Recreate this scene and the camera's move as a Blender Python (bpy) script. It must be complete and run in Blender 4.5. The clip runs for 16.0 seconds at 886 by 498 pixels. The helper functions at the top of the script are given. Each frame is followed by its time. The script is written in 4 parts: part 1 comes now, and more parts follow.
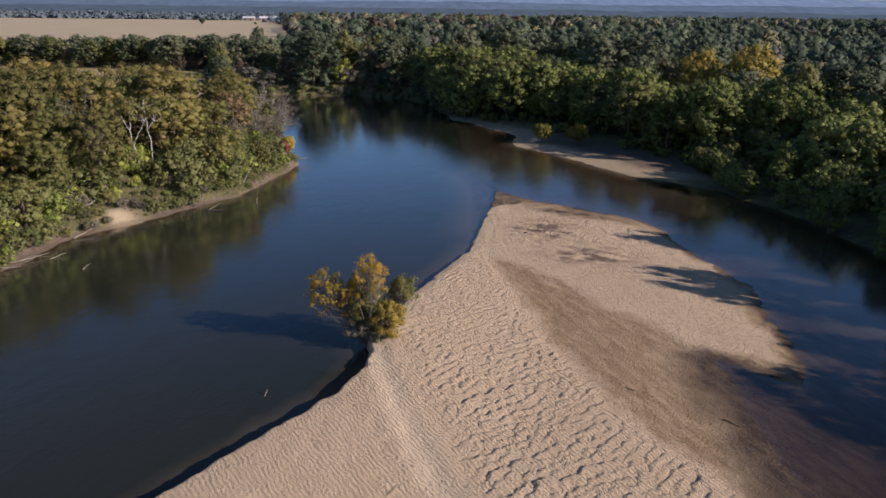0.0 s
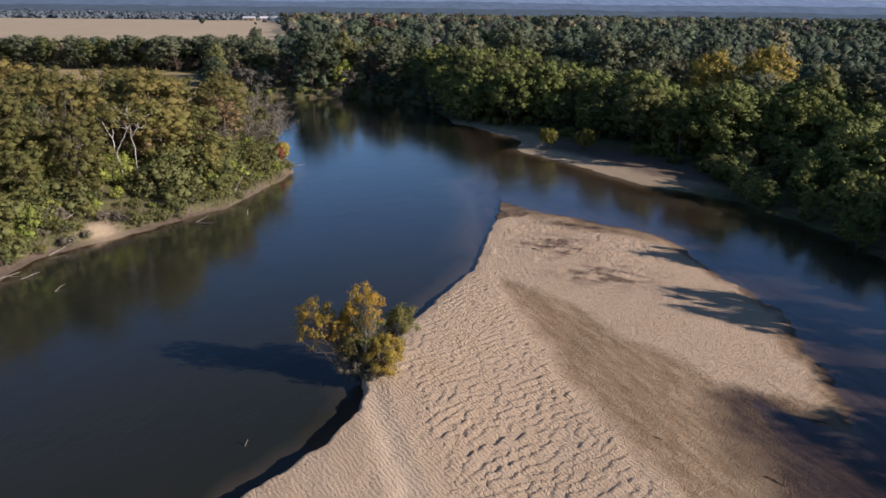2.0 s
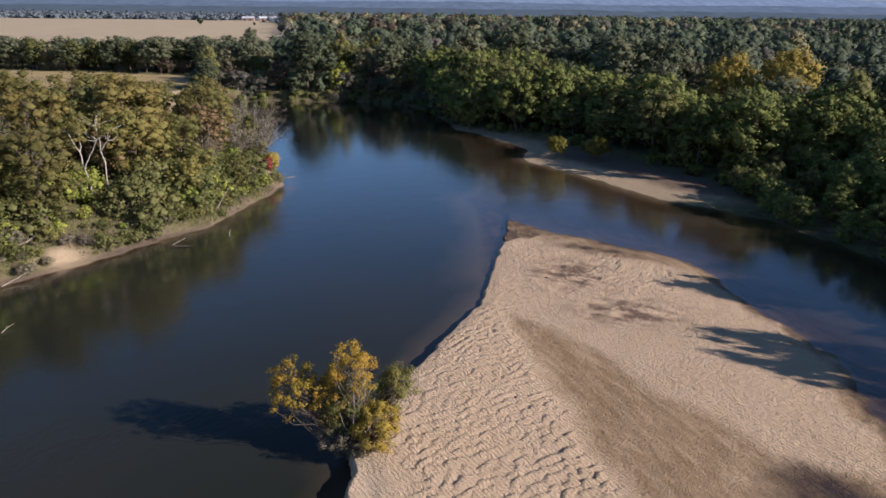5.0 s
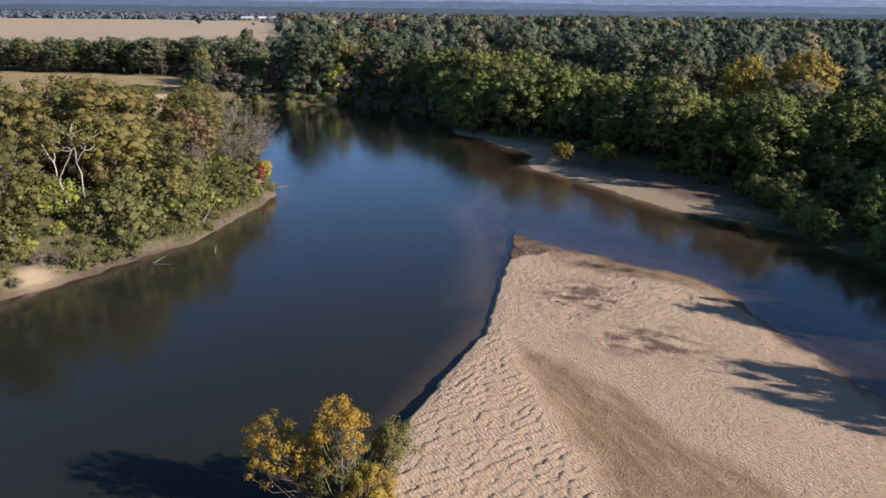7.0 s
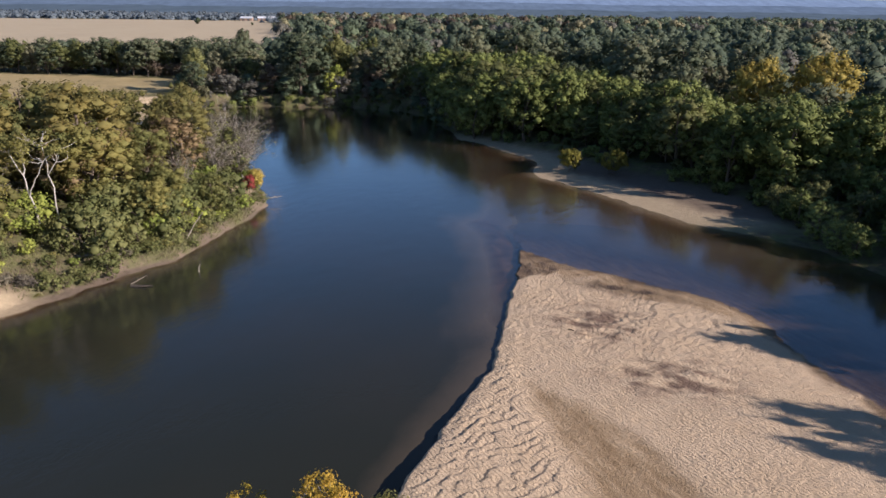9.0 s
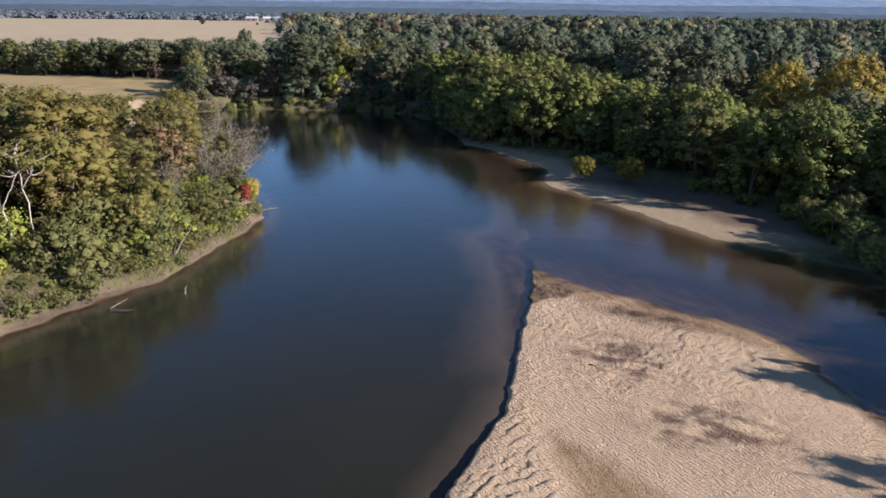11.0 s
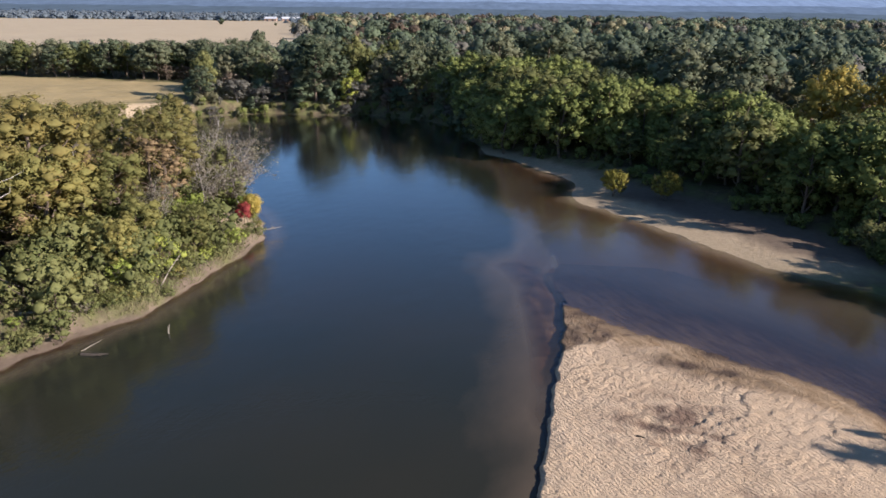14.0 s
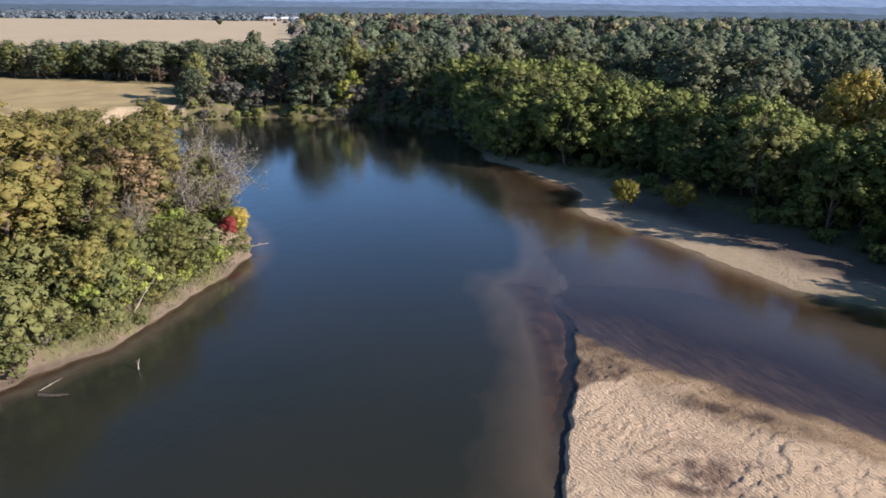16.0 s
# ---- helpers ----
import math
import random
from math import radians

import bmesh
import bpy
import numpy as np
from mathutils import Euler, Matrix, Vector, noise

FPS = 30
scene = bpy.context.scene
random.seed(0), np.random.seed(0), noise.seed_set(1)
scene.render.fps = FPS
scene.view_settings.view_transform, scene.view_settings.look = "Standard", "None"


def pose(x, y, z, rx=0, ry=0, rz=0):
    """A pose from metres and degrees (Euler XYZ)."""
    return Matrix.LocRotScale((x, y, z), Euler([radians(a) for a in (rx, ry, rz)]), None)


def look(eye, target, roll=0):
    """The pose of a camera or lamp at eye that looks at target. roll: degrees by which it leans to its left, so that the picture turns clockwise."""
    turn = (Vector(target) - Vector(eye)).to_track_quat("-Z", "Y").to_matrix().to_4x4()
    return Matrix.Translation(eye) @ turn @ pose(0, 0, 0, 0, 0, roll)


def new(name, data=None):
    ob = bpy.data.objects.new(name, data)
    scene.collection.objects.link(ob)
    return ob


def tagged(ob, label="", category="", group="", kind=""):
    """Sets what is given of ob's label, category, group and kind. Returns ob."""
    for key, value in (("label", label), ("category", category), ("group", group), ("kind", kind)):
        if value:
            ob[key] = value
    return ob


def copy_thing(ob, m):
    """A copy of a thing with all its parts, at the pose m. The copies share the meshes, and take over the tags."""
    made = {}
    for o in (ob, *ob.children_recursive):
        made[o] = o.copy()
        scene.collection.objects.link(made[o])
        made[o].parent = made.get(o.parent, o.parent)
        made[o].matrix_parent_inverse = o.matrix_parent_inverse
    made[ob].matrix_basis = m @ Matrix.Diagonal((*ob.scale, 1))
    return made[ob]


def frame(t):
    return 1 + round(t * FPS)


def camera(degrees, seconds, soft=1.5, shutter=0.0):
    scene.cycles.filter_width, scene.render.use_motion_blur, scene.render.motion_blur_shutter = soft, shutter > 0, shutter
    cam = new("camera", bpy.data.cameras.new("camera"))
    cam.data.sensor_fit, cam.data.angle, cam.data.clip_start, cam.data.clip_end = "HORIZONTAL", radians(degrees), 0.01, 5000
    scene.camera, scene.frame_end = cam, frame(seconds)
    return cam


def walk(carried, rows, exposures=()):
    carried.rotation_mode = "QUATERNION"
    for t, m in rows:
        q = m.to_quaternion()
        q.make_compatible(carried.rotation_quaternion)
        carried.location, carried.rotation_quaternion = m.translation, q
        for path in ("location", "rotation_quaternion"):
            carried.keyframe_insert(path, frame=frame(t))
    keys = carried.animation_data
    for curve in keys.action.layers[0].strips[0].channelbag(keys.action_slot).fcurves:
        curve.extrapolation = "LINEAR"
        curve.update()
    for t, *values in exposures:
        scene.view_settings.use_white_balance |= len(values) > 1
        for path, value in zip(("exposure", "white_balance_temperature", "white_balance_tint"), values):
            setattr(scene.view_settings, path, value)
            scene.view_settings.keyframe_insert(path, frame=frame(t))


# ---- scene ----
cam = camera(65.5, 16.0, soft=1.55)
TILT, LEAN = -19.25, 0.73


def eye_row(t, yaw):
    x = -0.00115 * t * t - 0.1019 * t + 0.03
    y = 0.00174 * t * t + 3.6466 * t - 0.04
    a, b = radians(yaw), radians(TILT)
    way = Vector((-math.sin(a) * math.cos(b), math.cos(a) * math.cos(b), math.sin(b)))
    eye = Vector((x, y, 32.0))
    return t, look(eye, eye + way * 100, LEAN)


TURNS = [(0, 0), (2, 0.09), (4, 0.12), (6, 0.12), (8, 0.13), (9.5, 0.13), (10.5, 0.15), (10.8, 0.27), (11, 0.59), (11.5, 1.56),
         (11.8, 1.98), (12, 2.08), (13, 2.08), (14.5, 2.09), (16, 2.09)]
walk(cam, [eye_row(t, a) for t, a in TURNS], exposures=((0, 0.33, 5660, 16), (4, 0.47, 5660, 16), (8, 0.64, 5640, 15), (12, 0.83, 5600, 14), (16, 0.98, 5560, 13)))

# ---- light ----
SUN_EL, SUN_AZ = 24.5, 109.5  # degrees; azimuth clockwise from ahead
world = bpy.data.worlds.new("sky")
scene.world = world
world.use_nodes = True
wn = world.node_tree
sky = wn.nodes.new("ShaderNodeTexSky")
sky.sky_type, sky.sun_disc = "NISHITA", False
sky.sun_elevation, sky.sun_rotation = radians(SUN_EL), radians(SUN_AZ)
sky.air_density, sky.dust_density, sky.ozone_density = 1.0, 0.3, 4.2
wn.nodes["Background"].inputs["Strength"].default_value = 0.07
wn.links.new(sky.outputs[0], wn.nodes["Background"].inputs["Color"])
lamp = bpy.data.lights.new("sun", "SUN")
lamp.energy, lamp.angle, lamp.color = 5.8, radians(0.6), (1.0, 0.83, 0.68)
sun = new("sun", lamp)
se, sa = radians(SUN_EL), radians(SUN_AZ)
SUN_WAY = Vector((math.sin(sa) * math.cos(se), math.cos(sa) * math.cos(se), math.sin(se)))
sun.matrix_world = look(SUN_WAY * 300, (0, 0, 0))


# ---- materials ----
def material(name, rough=0.8, spec=0.25):
    m = bpy.data.materials.new(name)
    m.use_nodes = True
    b = m.node_tree.nodes["Principled BSDF"]
    b.inputs["Roughness"].default_value = rough
    b.inputs["Specular IOR Level"].default_value = spec
    return m, m.node_tree, b


def node(nt, kind, **values):
    n = nt.nodes.new("ShaderNode" + kind)
    for key, v in values.items():
        if key in n.inputs:
            n.inputs[key].default_value = v
    return n


def rgb(c):
    return (*c, 1.0) if len(c) == 3 else tuple(c)


def mix(nt, fac, a, b, blend="MIX"):
    n = nt.nodes.new("ShaderNodeMix")
    n.data_type, n.blend_type = "RGBA", blend
    for key, v in (("Factor", fac), ("A", a), ("B", b)):
        slot = n.inputs[0] if key == "Factor" else n.inputs[6 if key == "A" else 7]
        if isinstance(v, bpy.types.NodeSocket):
            nt.links.new(v, slot)
        else:
            slot.default_value = v if key == "Factor" else rgb(v)
    return n.outputs[2]


def maths(nt, op, a, b=0.0, clamp=False):
    n = nt.nodes.new("ShaderNodeMath")
    n.operation, n.use_clamp = op, clamp
    for i, v in enumerate((a, b)):
        if isinstance(v, bpy.types.NodeSocket):
            nt.links.new(v, n.inputs[i])
        else:
            n.inputs[i].default_value = v
    return n.outputs[0]


def grain(nt, scale, detail=4.0, rough=0.6, where="Object", stretch=None):
    co = nt.nodes.new("ShaderNodeTexCoord").outputs[where]
    if stretch:
        if len(stretch) > 3:
            tw = nt.nodes.new("ShaderNodeMapping")
            tw.inputs["Rotation"].default_value = (0, 0, radians(stretch[3]))
            nt.links.new(co, tw.inputs[0])
            co = tw.outputs[0]
        mp = nt.nodes.new("ShaderNodeMapping")
        mp.inputs["Scale"].default_value = stretch[:3]
        nt.links.new(co, mp.inputs[0])
        co = mp.outputs[0]
    n = node(nt, "TexNoise", Scale=scale, Detail=detail, Roughness=rough)
    nt.links.new(co, n.inputs["Vector"])
    return n.outputs[0]


def steps(nt, value, lo, hi):
    n = nt.nodes.new("ShaderNodeMapRange")
    n.inputs["From Min"].default_value, n.inputs["From Max"].default_value = lo, hi
    nt.links.new(value, n.inputs["Value"])
    return n.outputs[0]


def mask(nt, name):
    n = nt.nodes.new("ShaderNodeAttribute")
    n.attribute_name = name
    return n.outputs["Fac"]


def relief(nt, b, height, strength, distance):
    n = node(nt, "Bump", Strength=strength, Distance=distance)
    nt.links.new(height, n.inputs["Height"])
    nt.links.new(n.outputs[0], b.inputs["Normal"])


def foliage(name, dark, light, accent, thin=0.24, leafy=0.3, blotch=0.35):
    """Leaves: two tones by sprig and leaf, a third in patches and from tree to tree."""
    m, nt, b = material(name, 0.7, 0.12)
    isl = nt.nodes.new("ShaderNodeNewGeometry").outputs["Random Per Island"]
    who = nt.nodes.new("ShaderNodeObjectInfo").outputs["Random"]
    sprig = steps(nt, grain(nt, 0.8 if leafy > 0.2 else 0.15, 4, 0.65), 0.3, 0.7)
    speck = steps(nt, grain(nt, 6.0, 3, 0.6), 0.35, 0.65)
    tone = maths(nt, "ADD", maths(nt, "MULTIPLY", isl, leafy), maths(nt, "MULTIPLY", sprig, 0.65 - leafy))
    c = mix(nt, maths(nt, "ADD", tone, maths(nt, "MULTIPLY", speck, 0.35), True), dark, light)
    patch = steps(nt, maths(nt, "ADD", grain(nt, blotch, 3), maths(nt, "MULTIPLY", who, 0.35)), 0.5, 0.85)
    c = mix(nt, maths(nt, "MULTIPLY", patch, 0.75), c, accent)
    v = node(nt, "HueSaturation")
    nt.links.new(maths(nt, "ADD", maths(nt, "MULTIPLY", who, 0.5), 0.72), v.inputs["Value"])
    nt.links.new(c, v.inputs["Color"])
    c = v.outputs[0]
    nt.links.new(c, b.inputs["Base Color"])
    tr = nt.nodes.new("ShaderNodeBsdfTranslucent")
    nt.links.new(c, tr.inputs["Color"])
    ms = nt.nodes.new("ShaderNodeMixShader")
    ms.inputs[0].default_value = thin
    nt.links.new(b.outputs[0], ms.inputs[1])
    nt.links.new(tr.outputs[0], ms.inputs[2])
    nt.links.new(ms.outputs[0], nt.nodes["Material Output"].inputs["Surface"])
    return m


def bark(name, dark, light, scale=1.5):
    m, nt, b = material(name, 0.9, 0.15)
    g = grain(nt, scale, 5, 0.7, stretch=(3, 3, 0.6))
    nt.links.new(mix(nt, steps(nt, g, 0.35, 0.65), dark, light), b.inputs["Base Color"])
    relief(nt, b, g, 0.5, 0.05)
    return m


LEAF_GOLD = foliage("olive_gold_leaves", (0.125, 0.122, 0.043), (0.265, 0.248, 0.08), (0.275, 0.205, 0.06), 0.42)
LEAF_OLIVE = foliage("olive_green_leaves", (0.115, 0.128, 0.045), (0.245, 0.245, 0.077), (0.26, 0.22, 0.064), 0.42)
LEAF_GREEN = foliage("green_leaves", (0.07, 0.083, 0.03), (0.165, 0.176, 0.055), (0.145, 0.14, 0.05))
LEAF_LIME = foliage("yellow_green_leaves", (0.13, 0.175, 0.035), (0.28, 0.33, 0.065), (0.27, 0.27, 0.055))
LEAF_WILLOW = foliage("willow_leaves", (0.085, 0.11, 0.03), (0.215, 0.24, 0.06), (0.14, 0.155, 0.045), 0.12)
LEAF_DEEP = foliage("deep_green_leaves", (0.055, 0.076, 0.043), (0.125, 0.152, 0.08), (0.14, 0.14, 0.08))
LEAF_RUST = foliage("rust_leaves", (0.14, 0.1, 0.055), (0.27, 0.185, 0.09), (0.22, 0.16, 0.08))
LEAF_GREY = foliage("thin_grey_brown_leaves", (0.105, 0.09, 0.068), (0.2, 0.17, 0.13), (0.16, 0.15, 0.08), 0.15)
LEAF_YELLOW = foliage("amber_yellow_leaves", (0.26, 0.215, 0.05), (0.46, 0.375, 0.085), (0.4, 0.29, 0.055))
LEAF_RED = foliage("red_leaves", (0.2, 0.03, 0.035), (0.4, 0.075, 0.07), (0.34, 0.12, 0.06))
# Leaves of distant trees: base colours shifted towards blue to paint in haze.
HAZE_DEEP = foliage("hazed_deep_green_leaves", (0.06, 0.082, 0.052), (0.1, 0.127, 0.077), (0.1, 0.118, 0.075), leafy=0.1, blotch=0.07)
HAZE_GREEN = foliage("hazed_green_leaves", (0.1, 0.132, 0.074), (0.15, 0.182, 0.1), (0.135, 0.165, 0.095), leafy=0.1, blotch=0.07)
HAZE_OLIVE = foliage("hazed_olive_leaves", (0.14, 0.142, 0.078), (0.2, 0.195, 0.108), (0.195, 0.175, 0.098), leafy=0.1, blotch=0.07)
HAZE_RUST = foliage("hazed_rust_leaves", (0.12, 0.092, 0.065), (0.185, 0.14, 0.096), (0.16, 0.125, 0.085), leafy=0.1, blotch=0.07)
HAZE_GREY = foliage("hazed_grey_brown_leaves", (0.105, 0.1, 0.082), (0.16, 0.152, 0.125), (0.135, 0.13, 0.1), leafy=0.1, blotch=0.07)
# Strongest haze tint in the colour, for the farthest band of woods.
HAZE_WOOD = foliage("haze_blue_leaves", (0.105, 0.132, 0.15), (0.135, 0.162, 0.18), (0.13, 0.15, 0.16), leafy=0.1, blotch=0.07)
BARK = bark("brown_bark", (0.06, 0.045, 0.032), (0.16, 0.125, 0.095))
BARK_WHITE = bark("white_bark", (0.26, 0.235, 0.2), (0.52, 0.48, 0.41))
BARK_GREY = bark("grey_bark", (0.16, 0.14, 0.12), (0.34, 0.31, 0.27))
DRIFT = bark("bleached_driftwood", (0.14, 0.12, 0.09), (0.34, 0.3, 0.235), 4)
DRIFT_DARK = bark("wet_dark_wood", (0.03, 0.025, 0.02), (0.09, 0.075, 0.06), 4)


# ---- plan: outlines of land, bar and fields ----
LEFT_LAND = [(-55.6, 80.5), (-54.5, 86), (-53.3, 95), (-47.5, 101.5), (-42, 110), (-37.3, 117.5), (-36.2, 122), (-34, 129.5),
             (-31.7, 139), (-31, 146), (-33, 152), (-37, 160), (-46, 170), (-66, 178), (-95, 184), (-140, 192), (-260, 215),
             (-340, 238), (-400, 230), (-5000, 230), (-5000, -900), (-80, -900), (-62, 20), (-57, 60)]
RIGHT_LAND = [(62, -900), (57, 0), (60, 40), (62, 70), (61, 95), (57, 114), (52, 127), (45.5, 132.4), (42.5, 134.1), (37.8, 138.2), (35.6, 141.2), (33.5, 145.3), (31.2, 149.7), (28.6, 154.1),
              (25.7, 158.9), (22.5, 164.1), (19.5, 167), (17.2, 171.2), (17.4, 175), (18.6, 179), (19.0, 182.1), (16.7, 188.6), (12.1, 197.8), (6.7, 206.4), (2.5, 210.6), (1.2, 218), (-6.7, 247), (-13.6, 258.5), (-20, 262), (-35, 268),
              (-48, 266), (-66, 268), (-77, 262), (-92, 254), (-106, 247), (-130, 243), (-340, 240), (-400, 235), (-5000, 235),
              (-5000, 6000), (5000, 6000), (5000, -900)]
BAR_LEFT = [(-60, -22), (-45, 8), (-30, 25.5), (-19.0, 37.7), (-13.8, 44.9), (-8.8, 51.7), (-7.2, 55.5), (-6.7, 58.8), (-7.0, 60.6),
            (-7.5, 62.2), (-6.9, 64.4), (-5, 69), (-3.6, 73.3), (0.8, 84.3), (3.6, 90.6), (5.1, 99), (6.5, 105.9), (7.7, 112),
            (9.0, 119.5), (9.5, 125.3)]
BAR_RIGHT = [(9.5, 125.3), (13.8, 121), (16.5, 118), (21, 116), (26, 111), (31, 107.5), (33.6, 103.5), (34, 96), (35.2, 88.6), (36.6, 85),
             (38, 79), (36.8, 71), (35.9, 64.7), (34.9, 58), (32.6, 54.8), (31, 56.6), (28.5, 58.6), (26.8, 60), (26.4, 55), (26.3, 50), (25.8, 44), (25.2, 38),
             (24.5, 25), (22, 0), (10, -40)]
BAR = BAR_LEFT + BAR_RIGHT[1:]
SHOAL = [(3.6, 90.6), (5.1, 99), (6.5, 106), (7.5, 112), (8.2, 120), (6.8, 128), (4.5, 137)]
SWALE = [(7.0, 87.5), (9.5, 84.5), (14.4, 79.5), (19.0, 70.6), (23.5, 66.0), (24.3, 62.4), (27, 59), (29, 44), (29, 20), (24, 30), (20.4, 42.3),
         (17.3, 46), (15.1, 50.2), (13.6, 56), (11.6, 62.1), (9.6, 72.2), (7.2, 82)]
TRACK = [(-6.3, 60.2), (-5.2, 55), (-3.4, 49), (-1.2, 43), (0.6, 38), (2, 30), (3, 10)]
NEAR_FIELD = [(-500, 246), (-113, 246), (-105, 251), (-97, 262), (-96, 288), (-110, 318), (-185, 330), (-500, 345)]
FAR_FIELD = [(-1400, 410), (-300, 395), (-95, 392), (-108, 500), (-150, 700), (-186, 860), (-212, 960), (-246, 1130), (-330, 1350), (-345, 1480), (-1500, 1430)]


SUNNY = [[(15.5, 171.3), (19.5, 167), (25.7, 158.9), (31.2, 149.7), (35.6, 141.2), (41.7, 144), (38.2, 148), (36.6, 151.8), (40.5, 155.9), (37.4, 156.4),
          (32.3, 161.5), (29.6, 164.3), (25, 167.4), (21.5, 171.1)],
         [(20, 182), (16.7, 188.6), (12.1, 197.8), (6.7, 206.4), (8, 207), (13.5, 200.5), (18.3, 190.5), (21.5, 184.5)],
         [(22, 172), (24, 170.5), (35.5, 168.8), (36, 172.5), (27, 175), (22, 175)],
         [(9.5, 122), (20, 114.5), (33, 103.5), (29, 97), (31.5, 92), (27, 83), (31.5, 76), (33.5, 66), (35, 60), (33, 56.5), (28, 59), (25, 57), (24, 40), (0, 40), (0, 90)]]


def to_line(line, X, Y, closed=False):
    """Distance of points from a line."""
    best = np.full(X.shape, 1e9)
    pts = list(line) + ([line[0]] if closed else [])
    for (ax, ay), (bx, by) in zip(pts, pts[1:]):
        dx, dy = bx - ax, by - ay
        u = np.clip(((X - ax) * dx + (Y - ay) * dy) / (dx * dx + dy * dy), 0, 1)
        best = np.minimum(best, np.hypot(X - ax - u * dx, Y - ay - u * dy))
    return best


def inside(poly, X, Y):
    hit = np.zeros(X.shape, bool)
    for (ax, ay), (bx, by) in zip(poly, poly[1:] + poly[:1]):
        if ay != by:
            hit ^= ((ay > Y) != (by > Y)) & (X < (bx - ax) * (Y - ay) / (by - ay) + ax)
    return hit


def depth_in(poly, X, Y):
    """Distance from the outline, positive inside."""
    return np.where(inside(poly, X, Y), 1, -1) * to_line(poly, X, Y, True)


def ease(v, lo, hi):
    u = np.clip((v - lo) / (hi - lo), 0, 1)
    return u * u * (3 - 2 * u)


def hashed(ix, iy, k):
    v = np.sin(ix * 127.1 + iy * 311.7 + k * 74.7) * 43758.5453
    return v - np.floor(v)


def lumps(X, Y, size, k=0):
    """Smooth value noise, -1 to 1."""
    x, y = X / size, Y / size
    ix, iy = np.floor(x), np.floor(y)
    u, v = x - ix, y - iy
    u, v = u * u * (3 - 2 * u), v * v * (3 - 2 * v)
    a, b = hashed(ix, iy, k), hashed(ix + 1, iy, k)
    c, d = hashed(ix, iy + 1, k), hashed(ix + 1, iy + 1, k)
    return 2 * ((a * (1 - u) + b * u) * (1 - v) + (c * (1 - u) + d * u) * v) - 1


def sun_cap(x, y):
    """How tall a tree may stand here without shading the sunlit sand."""
    d = np.arange(1.0, 46.0, 1.0)
    px, py = x - 0.943 * d, y + 0.334 * d
    cap = 99.0
    for poly, spare in zip(SUNNY, (2.0, -5.0, -4.0, 2.0)):
        hit = inside(poly, px, py)
        if hit.any():
            cap = min(cap, 0.456 * (d[hit][0] + spare))
    return cap


def beach_width(Y):
    """Width of the open sand along the outer bank."""
    return np.interp(Y, (118, 128, 133, 139, 151, 161, 168, 173, 181, 186, 200, 214, 225), (0.8, 2.5, 7, 11, 19, 19.5, 18, 16.5, 10, 7, 5.5, 2.5, 1.5))


def land_height(X, Y):
    """The ground with the river's bed."""
    wob = lumps(X, Y, 6, 1) * 0.8 + lumps(X, Y, 2.3, 2) * 0.45
    near = ((np.abs(X) < 400) & (Y < 500)).astype(float)
    sl = depth_in(LEFT_LAND, X, Y) + wob * near
    sr = depth_in(RIGHT_LAND, X, Y) + wob * near
    lip = 0.3 + 1.6 * (1 - ease(Y, 112, 122))
    zl = np.where(sl < 0, np.maximum(-2.6, 0.45 * sl), 0.12 * np.minimum(sl, 3) + 0.9 * ease(sl, lip, lip + 0.9) + 2.7 * ease(sl, 1.5, 10)
                  + lumps(X, Y, 5, 3) * 0.55 * ease(sl, 1, 6) + lumps(X, Y, 1.7, 8) * 0.3 * ease(sl, 0.8, 3))
    beach = beach_width(Y)
    steep = ease(Y, 225, 245)
    zr = np.where(sr < 0, np.maximum(-2.6, 0.13 * sr * (1 - steep) + 0.4 * sr * steep),
                  np.minimum(0.06 * sr, 0.45) + (1.6 + 2.0 * steep) * ease(sr, beach, beach + 8 - 4 * steep)
                  + lumps(X, Y, 5, 4) * 0.35 * ease(sr, beach, beach + 6))
    z = np.maximum(zl, zr)
    far = np.hypot(X, Y)
    z = z + lumps(X, Y, 60, 5) * 0.8 * ease(far, 320, 600)
    return z, sl, sr


def dunes(X, Y):
    """Crescent-shaped sand dunes with a steep lee side."""
    c, s = 0.6, 0.8
    P = -X * c + Y * s
    P = P + lumps(X, Y, 2.6, 11) * 0.55 + lumps(X, Y, 0.85, 12) * 0.22 + lumps(X, Y, 0.5, 13) * 0.08
    su, sv = X * s + Y * c, P
    best, level, along = np.full(X.shape, 9.0), np.zeros(X.shape), np.zeros(X.shape)
    for dj in (-1, 0, 1):
        for di in (-1, 0, 1):
            iu, iv = np.floor(su / 1.12) + di, np.floor(sv / 0.9) + dj
            off = 0.5 * (iv % 2)
            du = su / 1.12 - iu - off * 0.5 - 0.2 - 0.6 * hashed(iu, iv, 17)
            dv = sv / 0.9 - iv - 0.2 - 0.6 * hashed(iu, iv, 18)
            d = du * du + dv * dv + 0.25 * du * du * (dv > 0)
            nearer = d < best
            level = np.where(nearer, hashed(iu, iv, 19), level)
            along = np.where(nearer, dv - 0.3 * du * du, along)
            best = np.minimum(best, d)
    scale = np.clip(0.95 + 0.3 * lumps(X, Y, 5, 16), 0.6, 1.25)
    return (0.85 * np.clip(along + 0.5, 0, 1.1) + 0.3 * level) * scale


